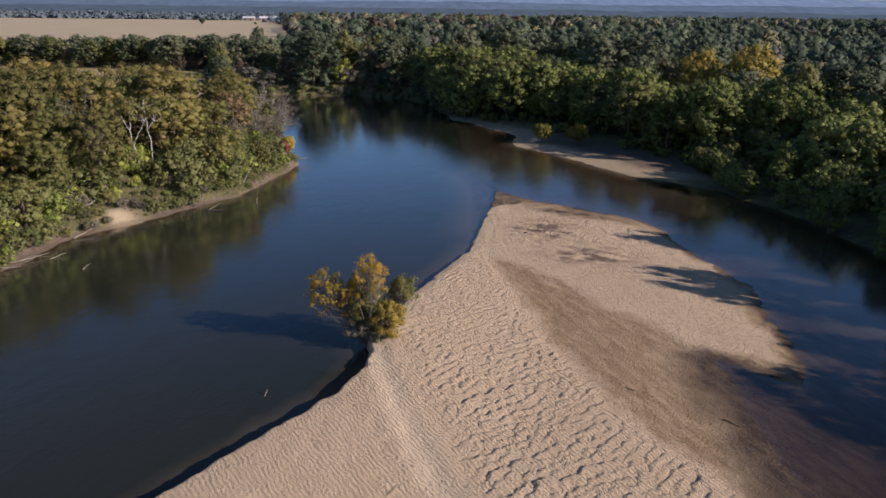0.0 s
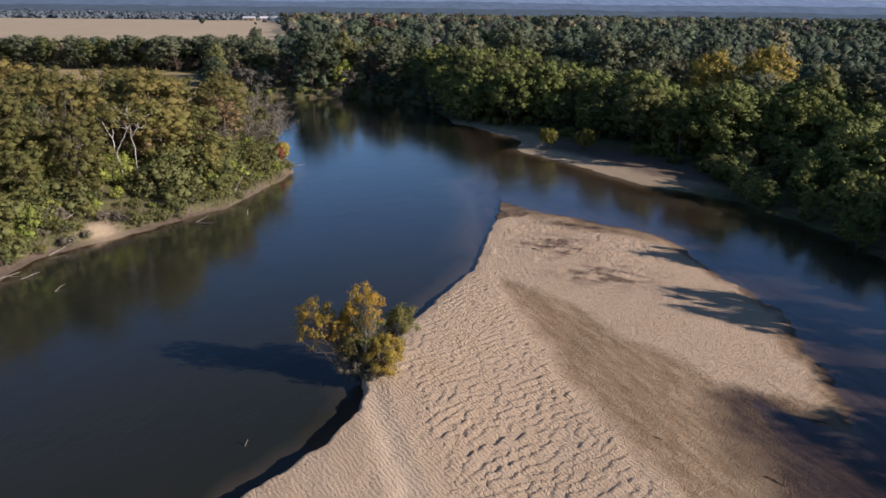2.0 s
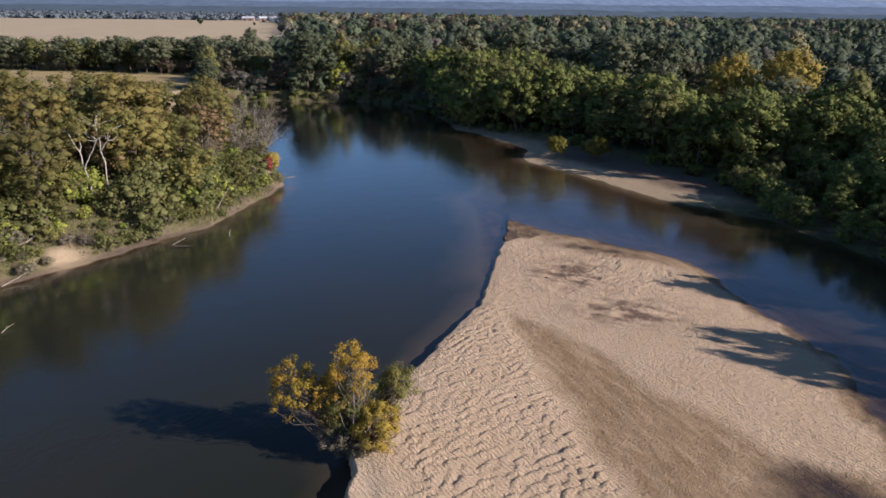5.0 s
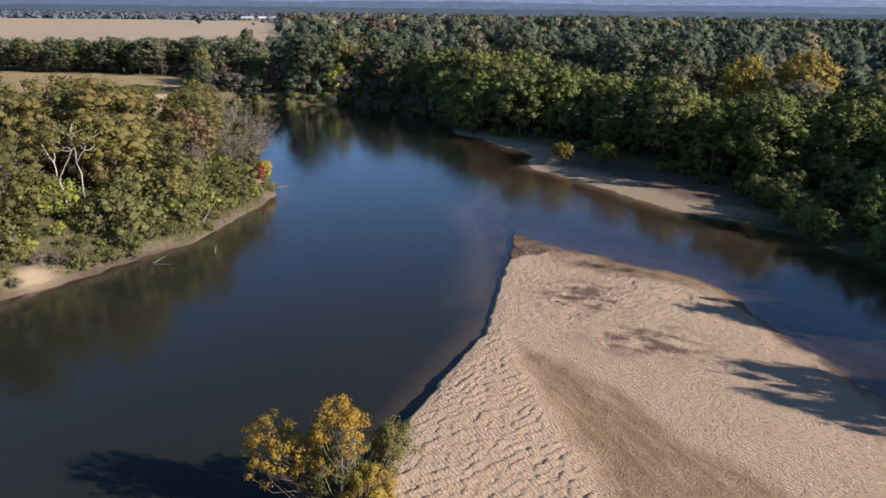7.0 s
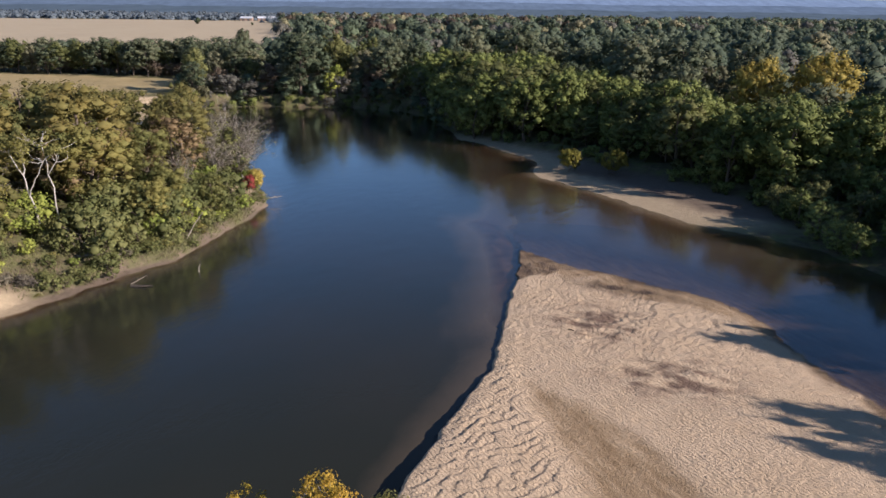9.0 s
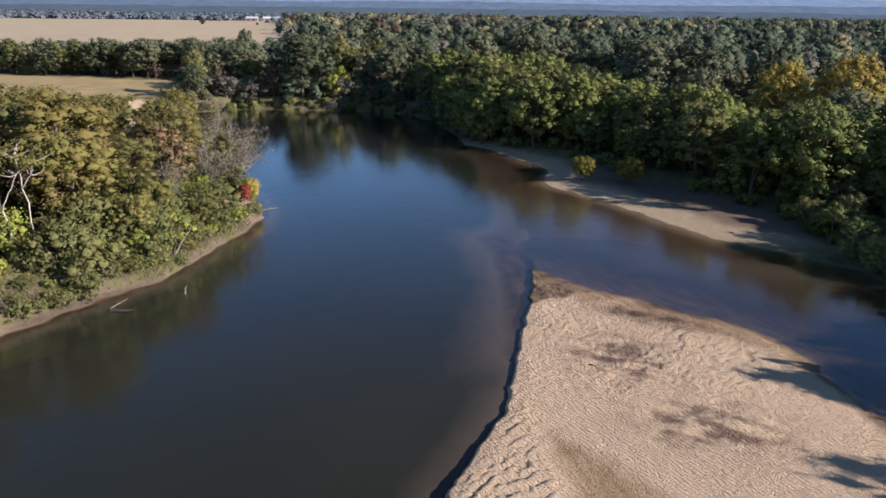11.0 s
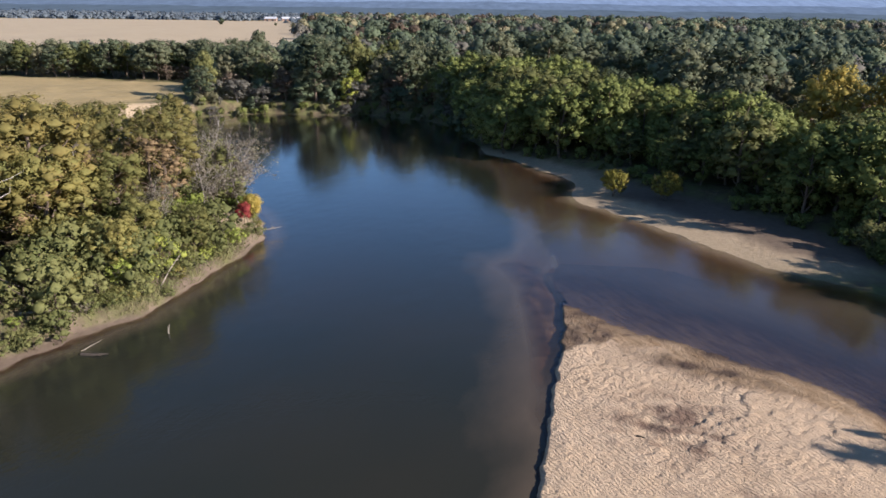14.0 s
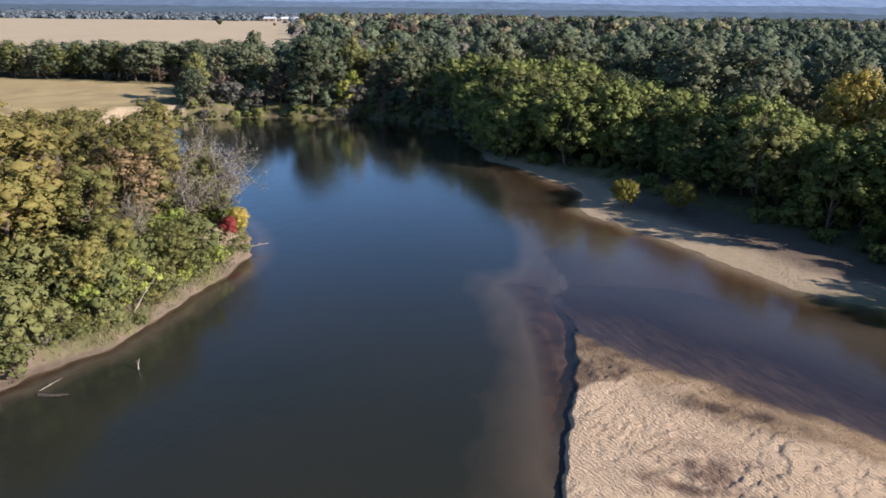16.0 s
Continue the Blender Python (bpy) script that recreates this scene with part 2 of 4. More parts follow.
def bumps(X, Y):
    """Low rounded sand humps."""
    c, s = math.cos(radians(28)), math.sin(radians(28))
    U, V = X * c + Y * s, -X * s + Y * c
    U = U + lumps(X, Y, 4, 11) * 0.5
    V = V + lumps(X, Y, 3, 12) * 0.6
    out = np.zeros(X.shape)
    lu, lv = 1.9, 1.35
    for dj in (-1, 0, 1):
        for di in (-1, 0, 1):
            iv = np.floor(V / lv) + dj
            off = 0.5 * (iv % 2)
            iu = np.floor(U / lu + off) + di
            cu = (iu - off + 0.15 + 0.7 * hashed(iu, iv, 21)) * lu
            cv = (iv + 0.15 + 0.7 * hashed(iu, iv, 22)) * lv
            a = (U - cu) / (0.95 + 0.5 * hashed(iu, iv, 23))
            b = V - cv
            b = np.where(b > 0, b / 1.5, b / 0.42)
            h = np.clip(1 - a * a - b * b, 0, 1) * (0.5 + 0.5 * hashed(iu, iv, 24))
            out = np.maximum(out, h)
    return out


def bar_height(X, Y):
    """The sandbar, and the masks of wet sand, of darker patches, of the track and of the dunes."""
    wob = lumps(X, Y, 1.6, 31) * 0.22 + lumps(X, Y, 0.6, 32) * 0.1
    right_wob = lumps(X, Y, 4, 33) * 0.6 + lumps(X, Y, 1.4, 34) * 0.28 + lumps(X, Y, 0.6, 39) * 0.35
    ins = inside(BAR, X, Y)
    dl, dr = to_line(BAR_LEFT, X, Y), to_line(BAR_RIGHT, X, Y)
    left_out = ~ins & np.where(Y > 124, X < 9.6 + lumps(X * 0.5, Y, 2.5, 51) * 1.1, dl < dr)
    s_left = np.where(left_out, -dl, dl) + wob
    s_right = np.where(~ins & ~left_out, -dr, dr) + right_wob
    u = np.clip(s_left, 0, None) / (np.clip(s_left, 0, None) + np.clip(s_right, 0, None) + 0.01)
    top = 1.1 - 0.82 * ease(Y, 62, 94)
    z = top - (top - 0.36) * ease(s_left, 1.0, 17)
    sw = depth_in(SWALE, X, Y) + lumps(X, Y, 3, 53) * 0.5 + lumps(X, Y, 1.1, 54) * 0.3
    g = ease(sw, -0.8, 1.4)
    z = z - 0.06 * g
    edge = 0.25 * ease(s_right, -0.3, 3) + 0.75 * ease(s_right, 0, 13)
    z = z * edge + (0.048 - 0.036 * ease(-Y, -68, -61)) * np.clip(s_right, -50, 0.5)
    spit = ease(Y - (112.6 + 0.5 * np.clip(X - 8, 0, 30)) + lumps(X, Y, 2, 35) * 0.5, -0.2, 0.5)
    low = ease(-(X - 24), 0, 8)
    z = z * (1 - spit * low) + np.minimum(z, 0.17) * spit * low
    side = ease(-sw, 0.0, 1.6) * ease(Y, 33, 38) * ease(depth_in([(-3, 20), (-5.6, 58), (-6.6, 66), (3, 92), (6, 92), (8, 82), (14, 60), (20, 46), (24.5, 36), (24.5, 20)], X, Y), -0.6, 1.2)
    tr = to_line(TRACK, X, Y)
    side = side * ease(tr, 1.0, 4.5)
    z = z + dunes(X, Y) * 0.16 * side * ease(s_left, 0.2, 1.5)
    soft = (1 - side) * ease(s_left, 0.3, 2) * ease(s_right, 1, 6)
    west = ease(-(X + 1 - (60 - Y) * 0.3), 0, 4) * ease(-Y, -62, -56)
    north = ease(Y, 90, 97) * (1 - g)
    z = z + bumps(X * 0.8 + 40, Y * 0.8) * 0.07 * west * soft
    rough = np.clip(0.55 + 0.9 * lumps(X, Y, 4.5, 37), 0.1, 1.2)
    z = z + (dunes(X * 0.8, Y * 0.8) * 0.15 * rough + np.abs(lumps(X, Y * 0.8, 1.3, 36)) * 0.06 + lumps(X, Y, 3.5, 40) * 0.05) * north * soft
    z = z + (dunes(X * 2.1, Y * 2.1) * 0.065 * (0.3 + 0.9 * np.maximum(ease(X, 13, 22), ease(Y, 84, 95))) + lumps(X, Y, 0.5, 38) * 0.016) * (1 - g) * ease(s_right, -0.5, 2) * (1 - 0.7 * side)
    z = z - 0.1 * np.exp(-(tr / 0.8) ** 2) * ease(Y, 10, 30) + 0.05 * np.exp(-((tr - 1.6) / 0.7) ** 2)
    z = np.where(s_left > 0.25, z, np.where(s_left > 0, z - (0.25 - s_left) * 1.2, np.maximum(-2.4, z - 0.3 + s_left * 9)))
    dsh = to_line(SHOAL, X, Y)
    under = -0.4 + 0.16 * lumps(X, Y * 0.5, 1.8, 44) - 0.2 * np.clip(dsh - 1.0, 0, 20)
    shoal = ease(Y, 84, 104) * (~ins) * (X < 10)
    z = np.maximum(z, under * shoal - 2.4 * (1 - shoal))
    shelf = -0.6 + 0.3 * s_left + 0.15 * lumps(X, Y * 0.5, 3, 55)
    z = np.where(left_out & (Y > 30), np.maximum(z, np.maximum(shelf, -2.4)), z)
    gw = ease(sw, -1.2, 1.8)
    wet = np.clip(gw * 1.15 + (1 - ease(s_right + lumps(X, Y, 3, 41) * 1.6 - 2.5 * ease(Y, 96, 106), 0.2, 2.6)) + 0.8 * spit * low, 0, 1)
    p1 = np.exp(-(((X - 15.3) / 4.2) ** 2 + ((Y - 100.0) / 4.6) ** 2))
    p2 = np.exp(-(((X - 20) / 5.5) ** 2 + ((Y - 88.5) / 3.4) ** 2))
    dark = np.clip((p1 + p2) * (0.7 + 1.1 * lumps(X * 0.6 + Y * 0.4, Y, 0.9, 42) + 0.6 * lumps(X, Y, 0.5, 45)), 0, 1)
    z = z + (p1 + p2) * (lumps(X * 0.7 + Y * 0.3, Y, 0.8, 43) * 0.13 + lumps(X, Y, 2.2, 47) * 0.12)
    stain = np.exp(-((X - 21) / 5.5) ** 2 - ((Y - 109.5 + 0.45 * (X - 21)) / 2.2) ** 2)
    wet = np.clip(wet + stain * (0.75 + 0.7 * lumps(X, Y, 1.5, 48)), 0, 1)
    soaked = 1 - ease(s_right + lumps(X, Y, 2.4, 46) * 0.8, -0.8 + 1.5 * ease(-Y, -66, -58) * (1 - ease(X, 25.5, 28.5)), 1.6 + 4.5 * ease(-Y, -68, -60) * (1 - ease(X, 25.5, 28.5)) + 1.0 * ease(Y, 104, 112))
    soaked = np.clip(np.maximum(soaked, stain * (0.85 + 0.7 * lumps(X, Y, 1.3, 49)) + 0.85 * spit * low * (0.7 + 0.5 * lumps(X, Y, 1.1, 50))), 0, 1)
    path = np.exp(-(tr / 1.5) ** 2)
    return z, wet, dark, path, soaked


def sheet(name, xs, ys, height, mat, keep=None, masks=()):
    """A height field on an uneven grid, as one mesh."""
    X, Y = np.meshgrid(xs, ys)
    nx, ny = len(xs), len(ys)
    idx = np.arange(nx * ny).reshape(ny, nx)
    q = np.stack([idx[:-1, :-1], idx[:-1, 1:], idx[1:, 1:], idx[1:, :-1]], -1).reshape(-1, 4)
    if keep is not None:
        q = q[keep.ravel()[q].any(1)]
    used, inv = np.unique(q, return_inverse=True)
    q = inv.reshape(-1, 4)
    co = np.stack([X.ravel(), Y.ravel(), height.ravel()], -1)[used]
    me = bpy.data.meshes.new(name)
    fill(me, co, q)
    me.polygons.foreach_set("use_smooth", np.ones(len(q), bool))
    for key, val in masks:
        a = me.attributes.new(key, "FLOAT", "POINT")
        a.data.foreach_set("value", val.ravel()[used].astype(np.float32))
    me.materials.append(mat)
    return new(name, me)


def fill(me, co, faces, normals=None):
    n = faces.shape[1]
    me.vertices.add(len(co))
    me.vertices.foreach_set("co", co.astype(np.float32).ravel())
    me.loops.add(faces.size)
    me.loops.foreach_set("vertex_index", faces.astype(np.int32).ravel())
    me.polygons.add(len(faces))
    me.polygons.foreach_set("loop_start", np.arange(0, faces.size, n, dtype=np.int32))
    me.polygons.foreach_set("loop_total", np.full(len(faces), n, np.int32))
    me.update(calc_edges=True)
    if normals is not None:
        a = me.attributes.new("custom_normal", "FLOAT_VECTOR", "POINT")
        a.data.foreach_set("vector", normals.astype(np.float32).ravel())


def spread(spans):
    out = [np.arange(a, b, d) for a, b, d in spans]
    return np.concatenate(out + [[spans[-1][1]]])


# ---- ground, sandbar, water ----
ground_mat, nt, b = material("river_land", 0.95, 0.1)
litter = mix(nt, grain(nt, 0.6, 5, 0.7), (0.05, 0.042, 0.026), (0.13, 0.1, 0.062))
litter = mix(nt, steps(nt, grain(nt, 0.3, 6, 0.7), 0.4, 0.6), litter, (0.12, 0.125, 0.045))
litter = mix(nt, steps(nt, grain(nt, 0.5, 5, 0.7, stretch=(1, 1, 1, 40)), 0.5, 0.7), litter, (0.17, 0.135, 0.08))
shore = mix(nt, grain(nt, 1.4, 6, 0.7), (0.2, 0.15, 0.09), (0.46, 0.37, 0.235))
# Mud of the inner bank; on the far bar this tone paints tree shade.
mud = mix(nt, grain(nt, 0.9, 7, 0.75), (0.07, 0.052, 0.037), (0.2, 0.155, 0.11))
shore = mix(nt, mask(nt, "mud"), shore, mud)
hay = mix(nt, grain(nt, 0.05, 6, 0.65, stretch=(1, 4, 1)), (0.31, 0.245, 0.15), (0.47, 0.39, 0.26))
hay = mix(nt, steps(nt, grain(nt, 0.012, 3), 0.5, 0.7), hay, (0.37, 0.3, 0.195))
col = mix(nt, mask(nt, "shore"), litter, shore)
meadow = mix(nt, grain(nt, 0.12, 6, 0.7), (0.2, 0.155, 0.07), (0.42, 0.33, 0.165))
hay = mix(nt, mask(nt, "meadow"), hay, meadow)
col = mix(nt, mask(nt, "field"), col, hay)
nt.links.new(col, b.inputs["Base Color"])
relief(nt, b, grain(nt, 1.1, 8, 0.7), 0.7, 0.25)

gx = spread([(-4900, -1500, 200), (-1500, -500, 50), (-500, -160, 12), (-160, -70, 2.5), (-70, -28, 0.75), (-28, 70, 2.2), (70, 160, 4), (160, 600, 22),
             (600, 1600, 80), (1600, 4900, 160)])
gy = spread([(-900, -100, 50), (-100, 60, 6), (60, 165, 0.85), (165, 290, 1.8), (290, 420, 5), (420, 1600, 25), (1600, 4900, 110)])
GX, GY = np.meshgrid(gx, gy)
gz, sl, sr = land_height(GX, GY)
under_bar = depth_in(BAR, GX, GY)
gz = np.where(under_bar > -3, np.minimum(gz, -1.9), gz)
field = np.clip(np.maximum(depth_in(NEAR_FIELD, GX, GY), depth_in(FAR_FIELD, GX, GY)) / 4, 0, 1)
beach_w = beach_width(GY)
flat = 0.2 + 1.8 * (1 - ease(GY, 112, 122)) * (0.6 + 0.4 * lumps(GX, GY, 7, 56)) + 0.7 * lumps(GX, GY, 2.5, 57) + 0.5 * lumps(GX, GY, 1.2, 58)
shore_l = (sl > -30) * (1 - ease(sl, flat, flat + 0.9)) + (sl > 0) * np.clip(lumps(GX, GY, 2.2, 52) * 1.6 - 0.25, 0, 0.9) * (1 - ease(sl, 3.5, 9)) \
    + (sl > 0) * np.exp(-((GX + 38) ** 2 + (GY - 149) ** 2) / 22) + (sl > 0) * np.exp(-((GX + 50) ** 2 / 9 + (GY - 102) ** 2 / 7))
shore_r = (sr > -60) * (1 - ease(sr, beach_w, beach_w + 3)) * (1 - ease(GY, 210, 225)) * ease(GY, 130, 142)
cut = (1 - ease(np.abs(sr - 3), 2, 5)) * (GX < -86) * (GY > 235)
shore_mask = np.clip(np.maximum(np.maximum(shore_l, shore_r), cut), 0, 1) * (field < 0.3)
mud_shade_mask = (sl > -30) * (1 - np.exp(-((GX + 38) ** 2 + (GY - 149) ** 2) / 26) - np.exp(-((GX + 50) ** 2 / 14 + (GY - 102) ** 2 / 9)))
# Far bar, inland of the sunlit strip: tree shade put into the sand's colour.
mud_shade_mask = np.maximum(mud_shade_mask, (sr > 0) * (GY > 110) * (GX > 0) * ease(sr, 5.5, 9.5))
ground = sheet("ground", gx, gy, gz, ground_mat, None, (("shore", shore_mask), ("field", field), ("meadow", (GY < 360) * 1.0), ("mud", mud_shade_mask)))
tagged(ground, "wooded river plain with tan fields and sandy banks", "ground", kind="structure")

sand, nt, b = material("sand", 0.92, 0.15)
fine = grain(nt, 5, 8, 0.7)
broad = grain(nt, 0.25, 5, 0.6)
dry = mix(nt, fine, (0.37, 0.275, 0.175), (0.53, 0.41, 0.272))
dry = mix(nt, steps(nt, broad, 0.35, 0.7), dry, (0.44, 0.328, 0.205))
dry = mix(nt, maths(nt, "MULTIPLY", mask(nt, "track"), 0.6), dry, (0.56, 0.445, 0.305))
streak = grain(nt, 0.6, 7, 0.72, stretch=(1.7, 0.42, 1, -24))
damp = mix(nt, steps(nt, streak, 0.36, 0.64), (0.225, 0.152, 0.08), (0.345, 0.25, 0.145))
wetness = maths(nt, "MULTIPLY", mask(nt, "wet"), maths(nt, "ADD", steps(nt, streak, 0.75, 0.25), 0.5), True)
col = mix(nt, wetness, dry, damp)
col = mix(nt, maths(nt, "MULTIPLY", mask(nt, "dark"), 0.9), col, (0.13, 0.085, 0.06))
col = mix(nt, maths(nt, "MULTIPLY", mask(nt, "soaked"), maths(nt, "ADD", steps(nt, streak, 0.1, 0.8), 0.35), True), col, (0.05, 0.034, 0.026))
nt.links.new(col, b.inputs["Base Color"])
nt.links.new(maths(nt, "SUBTRACT", 0.94, maths(nt, "MULTIPLY", wetness, 0.25)), b.inputs["Roughness"])
band = nt.nodes.new("ShaderNodeTexWave")
for key, v in (("Scale", 0.85), ("Distortion", 9.0), ("Detail", 4.0), ("Detail Scale", 1.0), ("Detail Roughness", 0.6)):
    band.inputs[key].default_value = v
turn = nt.nodes.new("ShaderNodeMapping")
turn.inputs["Rotation"].default_value = (0, 0, radians(-35))
nt.links.new(nt.nodes.new("ShaderNodeTexCoord").outputs["Object"], turn.inputs[0])
nt.links.new(turn.outputs[0], band.inputs["Vector"])
rough = maths(nt, "ADD", fine, maths(nt, "MULTIPLY", grain(nt, 1.5, 4, 0.6), 0.9))
calm = maths(nt, "MULTIPLY", maths(nt, "SUBTRACT", 1.0, maths(nt, "MULTIPLY", wetness, 0.8)), 0.2)
relief(nt, b, maths(nt, "ADD", rough, maths(nt, "MULTIPLY", band.outputs["Fac"], calm)), 1.0, 0.17)
bx = spread([(-62, -34, 1.0), (-34, -20, 0.35), (-20, -9, 0.24), (-9, 23, 0.155), (23, 39, 0.24), (39, 62, 0.8)])
by = spread([(-45, 10, 2.0), (10, 31, 0.7), (31, 37, 0.3), (37, 96, 0.155), (96, 127, 0.21), (127, 140, 0.8)])
BX, BY = np.meshgrid(bx, by)
bz, wet, dark, path, soaked = bar_height(BX, BY)
sandbar = sheet("sandbar", bx, by, bz, sand, bz > -1.0, (("wet", wet), ("dark", dark), ("track", path), ("soaked", soaked)))
tagged(sandbar, "pale tan sandbar with dunes, damp swale and cut edge", "sandbar", kind="structure")

water_mat, nt, b = material("river_water", 0.06, 0.5)
deep = mix(nt, steps(nt, grain(nt, 0.02, 3), 0.35, 0.7), (0.0165, 0.0195, 0.0145), (0.0245, 0.023, 0.0155))
murky = maths(nt, "ADD", mask(nt, "deep"), maths(nt, "MULTIPLY", maths(nt, "SUBTRACT", grain(nt, 0.35, 6, 0.65, stretch=(1, 0.5, 1, 15)), 0.5), 0.7))
turbid = mix(nt, steps(nt, murky, 0.2, 1.7), (0.088, 0.068, 0.046), deep)
murk = nt.nodes.new("ShaderNodeBsdfDiffuse")
nt.links.new(turbid, murk.inputs["Color"])
clear = nt.nodes.new("ShaderNodeBsdfTransparent")
nt.links.new(mix(nt, steps(nt, mask(nt, "deep"), 0.0, 0.16), (0.97, 0.95, 0.94), (0.45, 0.35, 0.29)), clear.inputs[0])
body = nt.nodes.new("ShaderNodeMixShader")
nt.links.new(steps(nt, mask(nt, "deep"), 0.03, 0.65), body.inputs[0])
nt.links.new(clear.outputs[0], body.inputs[1])
nt.links.new(murk.outputs[0], body.inputs[2])
gust = steps(nt, grain(nt, 0.03, 3, 0.6, stretch=(1, 0.6, 1, 20)), 0.4, 0.65)
ripple = maths(nt, "ADD", grain(nt, 0.5, 4, 0.6, stretch=(1, 0.5, 1, 20)), maths(nt, "MULTIPLY", grain(nt, 2.2, 4, 0.6), 0.3))
bump = node(nt, "Bump", Strength=0.12, Distance=0.12)
nt.links.new(ripple, bump.inputs["Height"])
nt.links.new(maths(nt, "ADD", maths(nt, "MULTIPLY", gust, 0.26), 0.2), bump.inputs["Strength"])
shine = node(nt, "BsdfAnisotropic", Roughness=0.09)
nt.links.new(bump.outputs[0], shine.inputs["Normal"])
edge = node(nt, "LayerWeight", Blend=0.5)
nt.links.new(bump.outputs[0], edge.inputs["Normal"])
gloss = maths(nt, "ADD", maths(nt, "MULTIPLY", maths(nt, "POWER", edge.outputs["Facing"], 5.0), 2.0), 0.013, True)
ms = nt.nodes.new("ShaderNodeMixShader")
nt.links.new(gloss, ms.inputs[0])
nt.links.new(body.outputs[0], ms.inputs[1])
nt.links.new(shine.outputs[0], ms.inputs[2])
nt.links.new(ms.outputs[0], nt.nodes["Material Output"].inputs["Surface"])
wx = spread([(-400, -80, 8), (-80, -12, 1.5), (-12, 45, 0.6), (45, 100, 1.5)])
wy = spread([(-900, 20, 20), (20, 130, 0.7), (130, 280, 1.5)])
WX, WY = np.meshgrid(wx, wy)
bed = land_height(WX, WY)[0]
bed = np.where(depth_in(BAR, WX, WY) > -3, np.minimum(bed, -1.9), bed)
bed = np.maximum(bed, bar_height(WX, WY)[0])
channel = ease(WX + lumps(WX, WY, 8, 62) * 1.0 + (WY - 130) * 0.02, 3.5, 7) * ease(-WY, -222, -195) * ease(WY, 60, 112)
depth = np.clip(-bed, 0, None) * (1 - 0.72 * channel * (0.85 + 0.25 * lumps(WX, WY, 9, 63)))
water = sheet("water", wx, wy, np.zeros(WX.shape), water_mat, bed < 0.6, (("deep", depth),))
tagged(water, "calm murky river water, blue with brown shallows", "river", kind="structure")


# ---- hills on the horizon ----
def hill_height(X, Y, near, far, top, seed):
    rise = top * (0.9 + 0.1 * lumps(X, Y * 0.1, 900, seed) + 0.03 * lumps(X, Y, 170, seed + 1)) + 2.5 * lumps(X, Y, 42, seed + 2) + 2 * lumps(X, Y * 0.5, 95, seed + 3)
    return 2 + rise * ease(Y, near, far)


def hills(near, far, top, tone, seed):
    hx = np.linspace(-0.8 * far, 0.8 * far, 300)
    hy = np.linspace(near, far, 36)
    HX, HY = np.meshgrid(hx, hy)
    hz = hill_height(HX, HY, near, far, top, seed)
    m, nt, b = material("hazy_hill_woods", 1.0, 0.0)
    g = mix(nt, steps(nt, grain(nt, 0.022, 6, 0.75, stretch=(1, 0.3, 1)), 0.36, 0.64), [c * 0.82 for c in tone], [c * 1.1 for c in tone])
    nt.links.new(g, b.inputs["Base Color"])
    tagged(sheet("backdrop", hx, hy, hz, m), "wooded hills on the far horizon, coloured blue for haze", "hills", kind="structure")


# Each ridge is paler and bluer than the last: haze painted into its tone.
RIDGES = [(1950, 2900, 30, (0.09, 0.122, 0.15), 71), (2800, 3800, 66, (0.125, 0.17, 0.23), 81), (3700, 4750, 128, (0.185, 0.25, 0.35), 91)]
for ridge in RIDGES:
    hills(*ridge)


# ---- building blocks ----
def part(name, data, mat, parent, label=""):
    if isinstance(data, bmesh.types.BMesh):
        me = bpy.data.meshes.new(name)
        data.to_mesh(me)
        data.free()
        data = me
    data.materials.clear()
    data.materials.append(mat)
    ob = new(name, data)
    ob.parent = parent
    return tagged(ob, label)


def thing(name, label, category, group="", at=(0, 0, 0)):
    ob = new(name)
    ob.empty_display_size = 0.3
    ob.location = at
    return tagged(ob, label, category, group)


def tubes(name, lines, sides=6):
    """Tapered branches: each a list of (x, y, z, radius)."""
    co, faces = [], []
    for line in lines:
        pts = [Vector(p[:3]) for p in line]
        base = len(co)
        for i, p in enumerate(pts):
            way = (pts[min(i + 1, len(pts) - 1)] - pts[max(i - 1, 0)]).normalized()
            side = way.orthogonal().normalized()
            up = way.cross(side)
            for k in range(sides):
                a = 2 * math.pi * k / sides
                co.append(p + (side * math.cos(a) + up * math.sin(a)) * line[i][3])
        for i in range(len(pts) - 1):
            for k in range(sides):
                a, c = base + i * sides + k, base + i * sides + (k + 1) % sides
                faces.append((a, c, c + sides, a + sides))
    me = bpy.data.meshes.new(name)
    fill(me, np.array([tuple(c) for c in co]), np.array(faces))
    me.polygons.foreach_set("use_smooth", np.ones(len(faces), bool))
    return me


def bent(rng, a, c, r0, r1, n=4, sway=0.08):
    """A wavering line from a to c that thins out."""
    a, c = np.array(a, float), np.array(c, float)
    size = np.linalg.norm(c - a) * sway
    one, two = rng.normal(0, size, 3), rng.normal(0, size * 0.5, 3)
    out = []
    for i in range(n + 1):
        u = i / n
        p = a + (c - a) * u + one * math.sin(math.pi * u) + two * math.sin(2 * math.pi * u)
        out.append((*p, r0 + (r1 - r0) * u))
    return out


def unit(v):
    return v / (np.linalg.norm(v, axis=1)[:, None] + 1e-9)


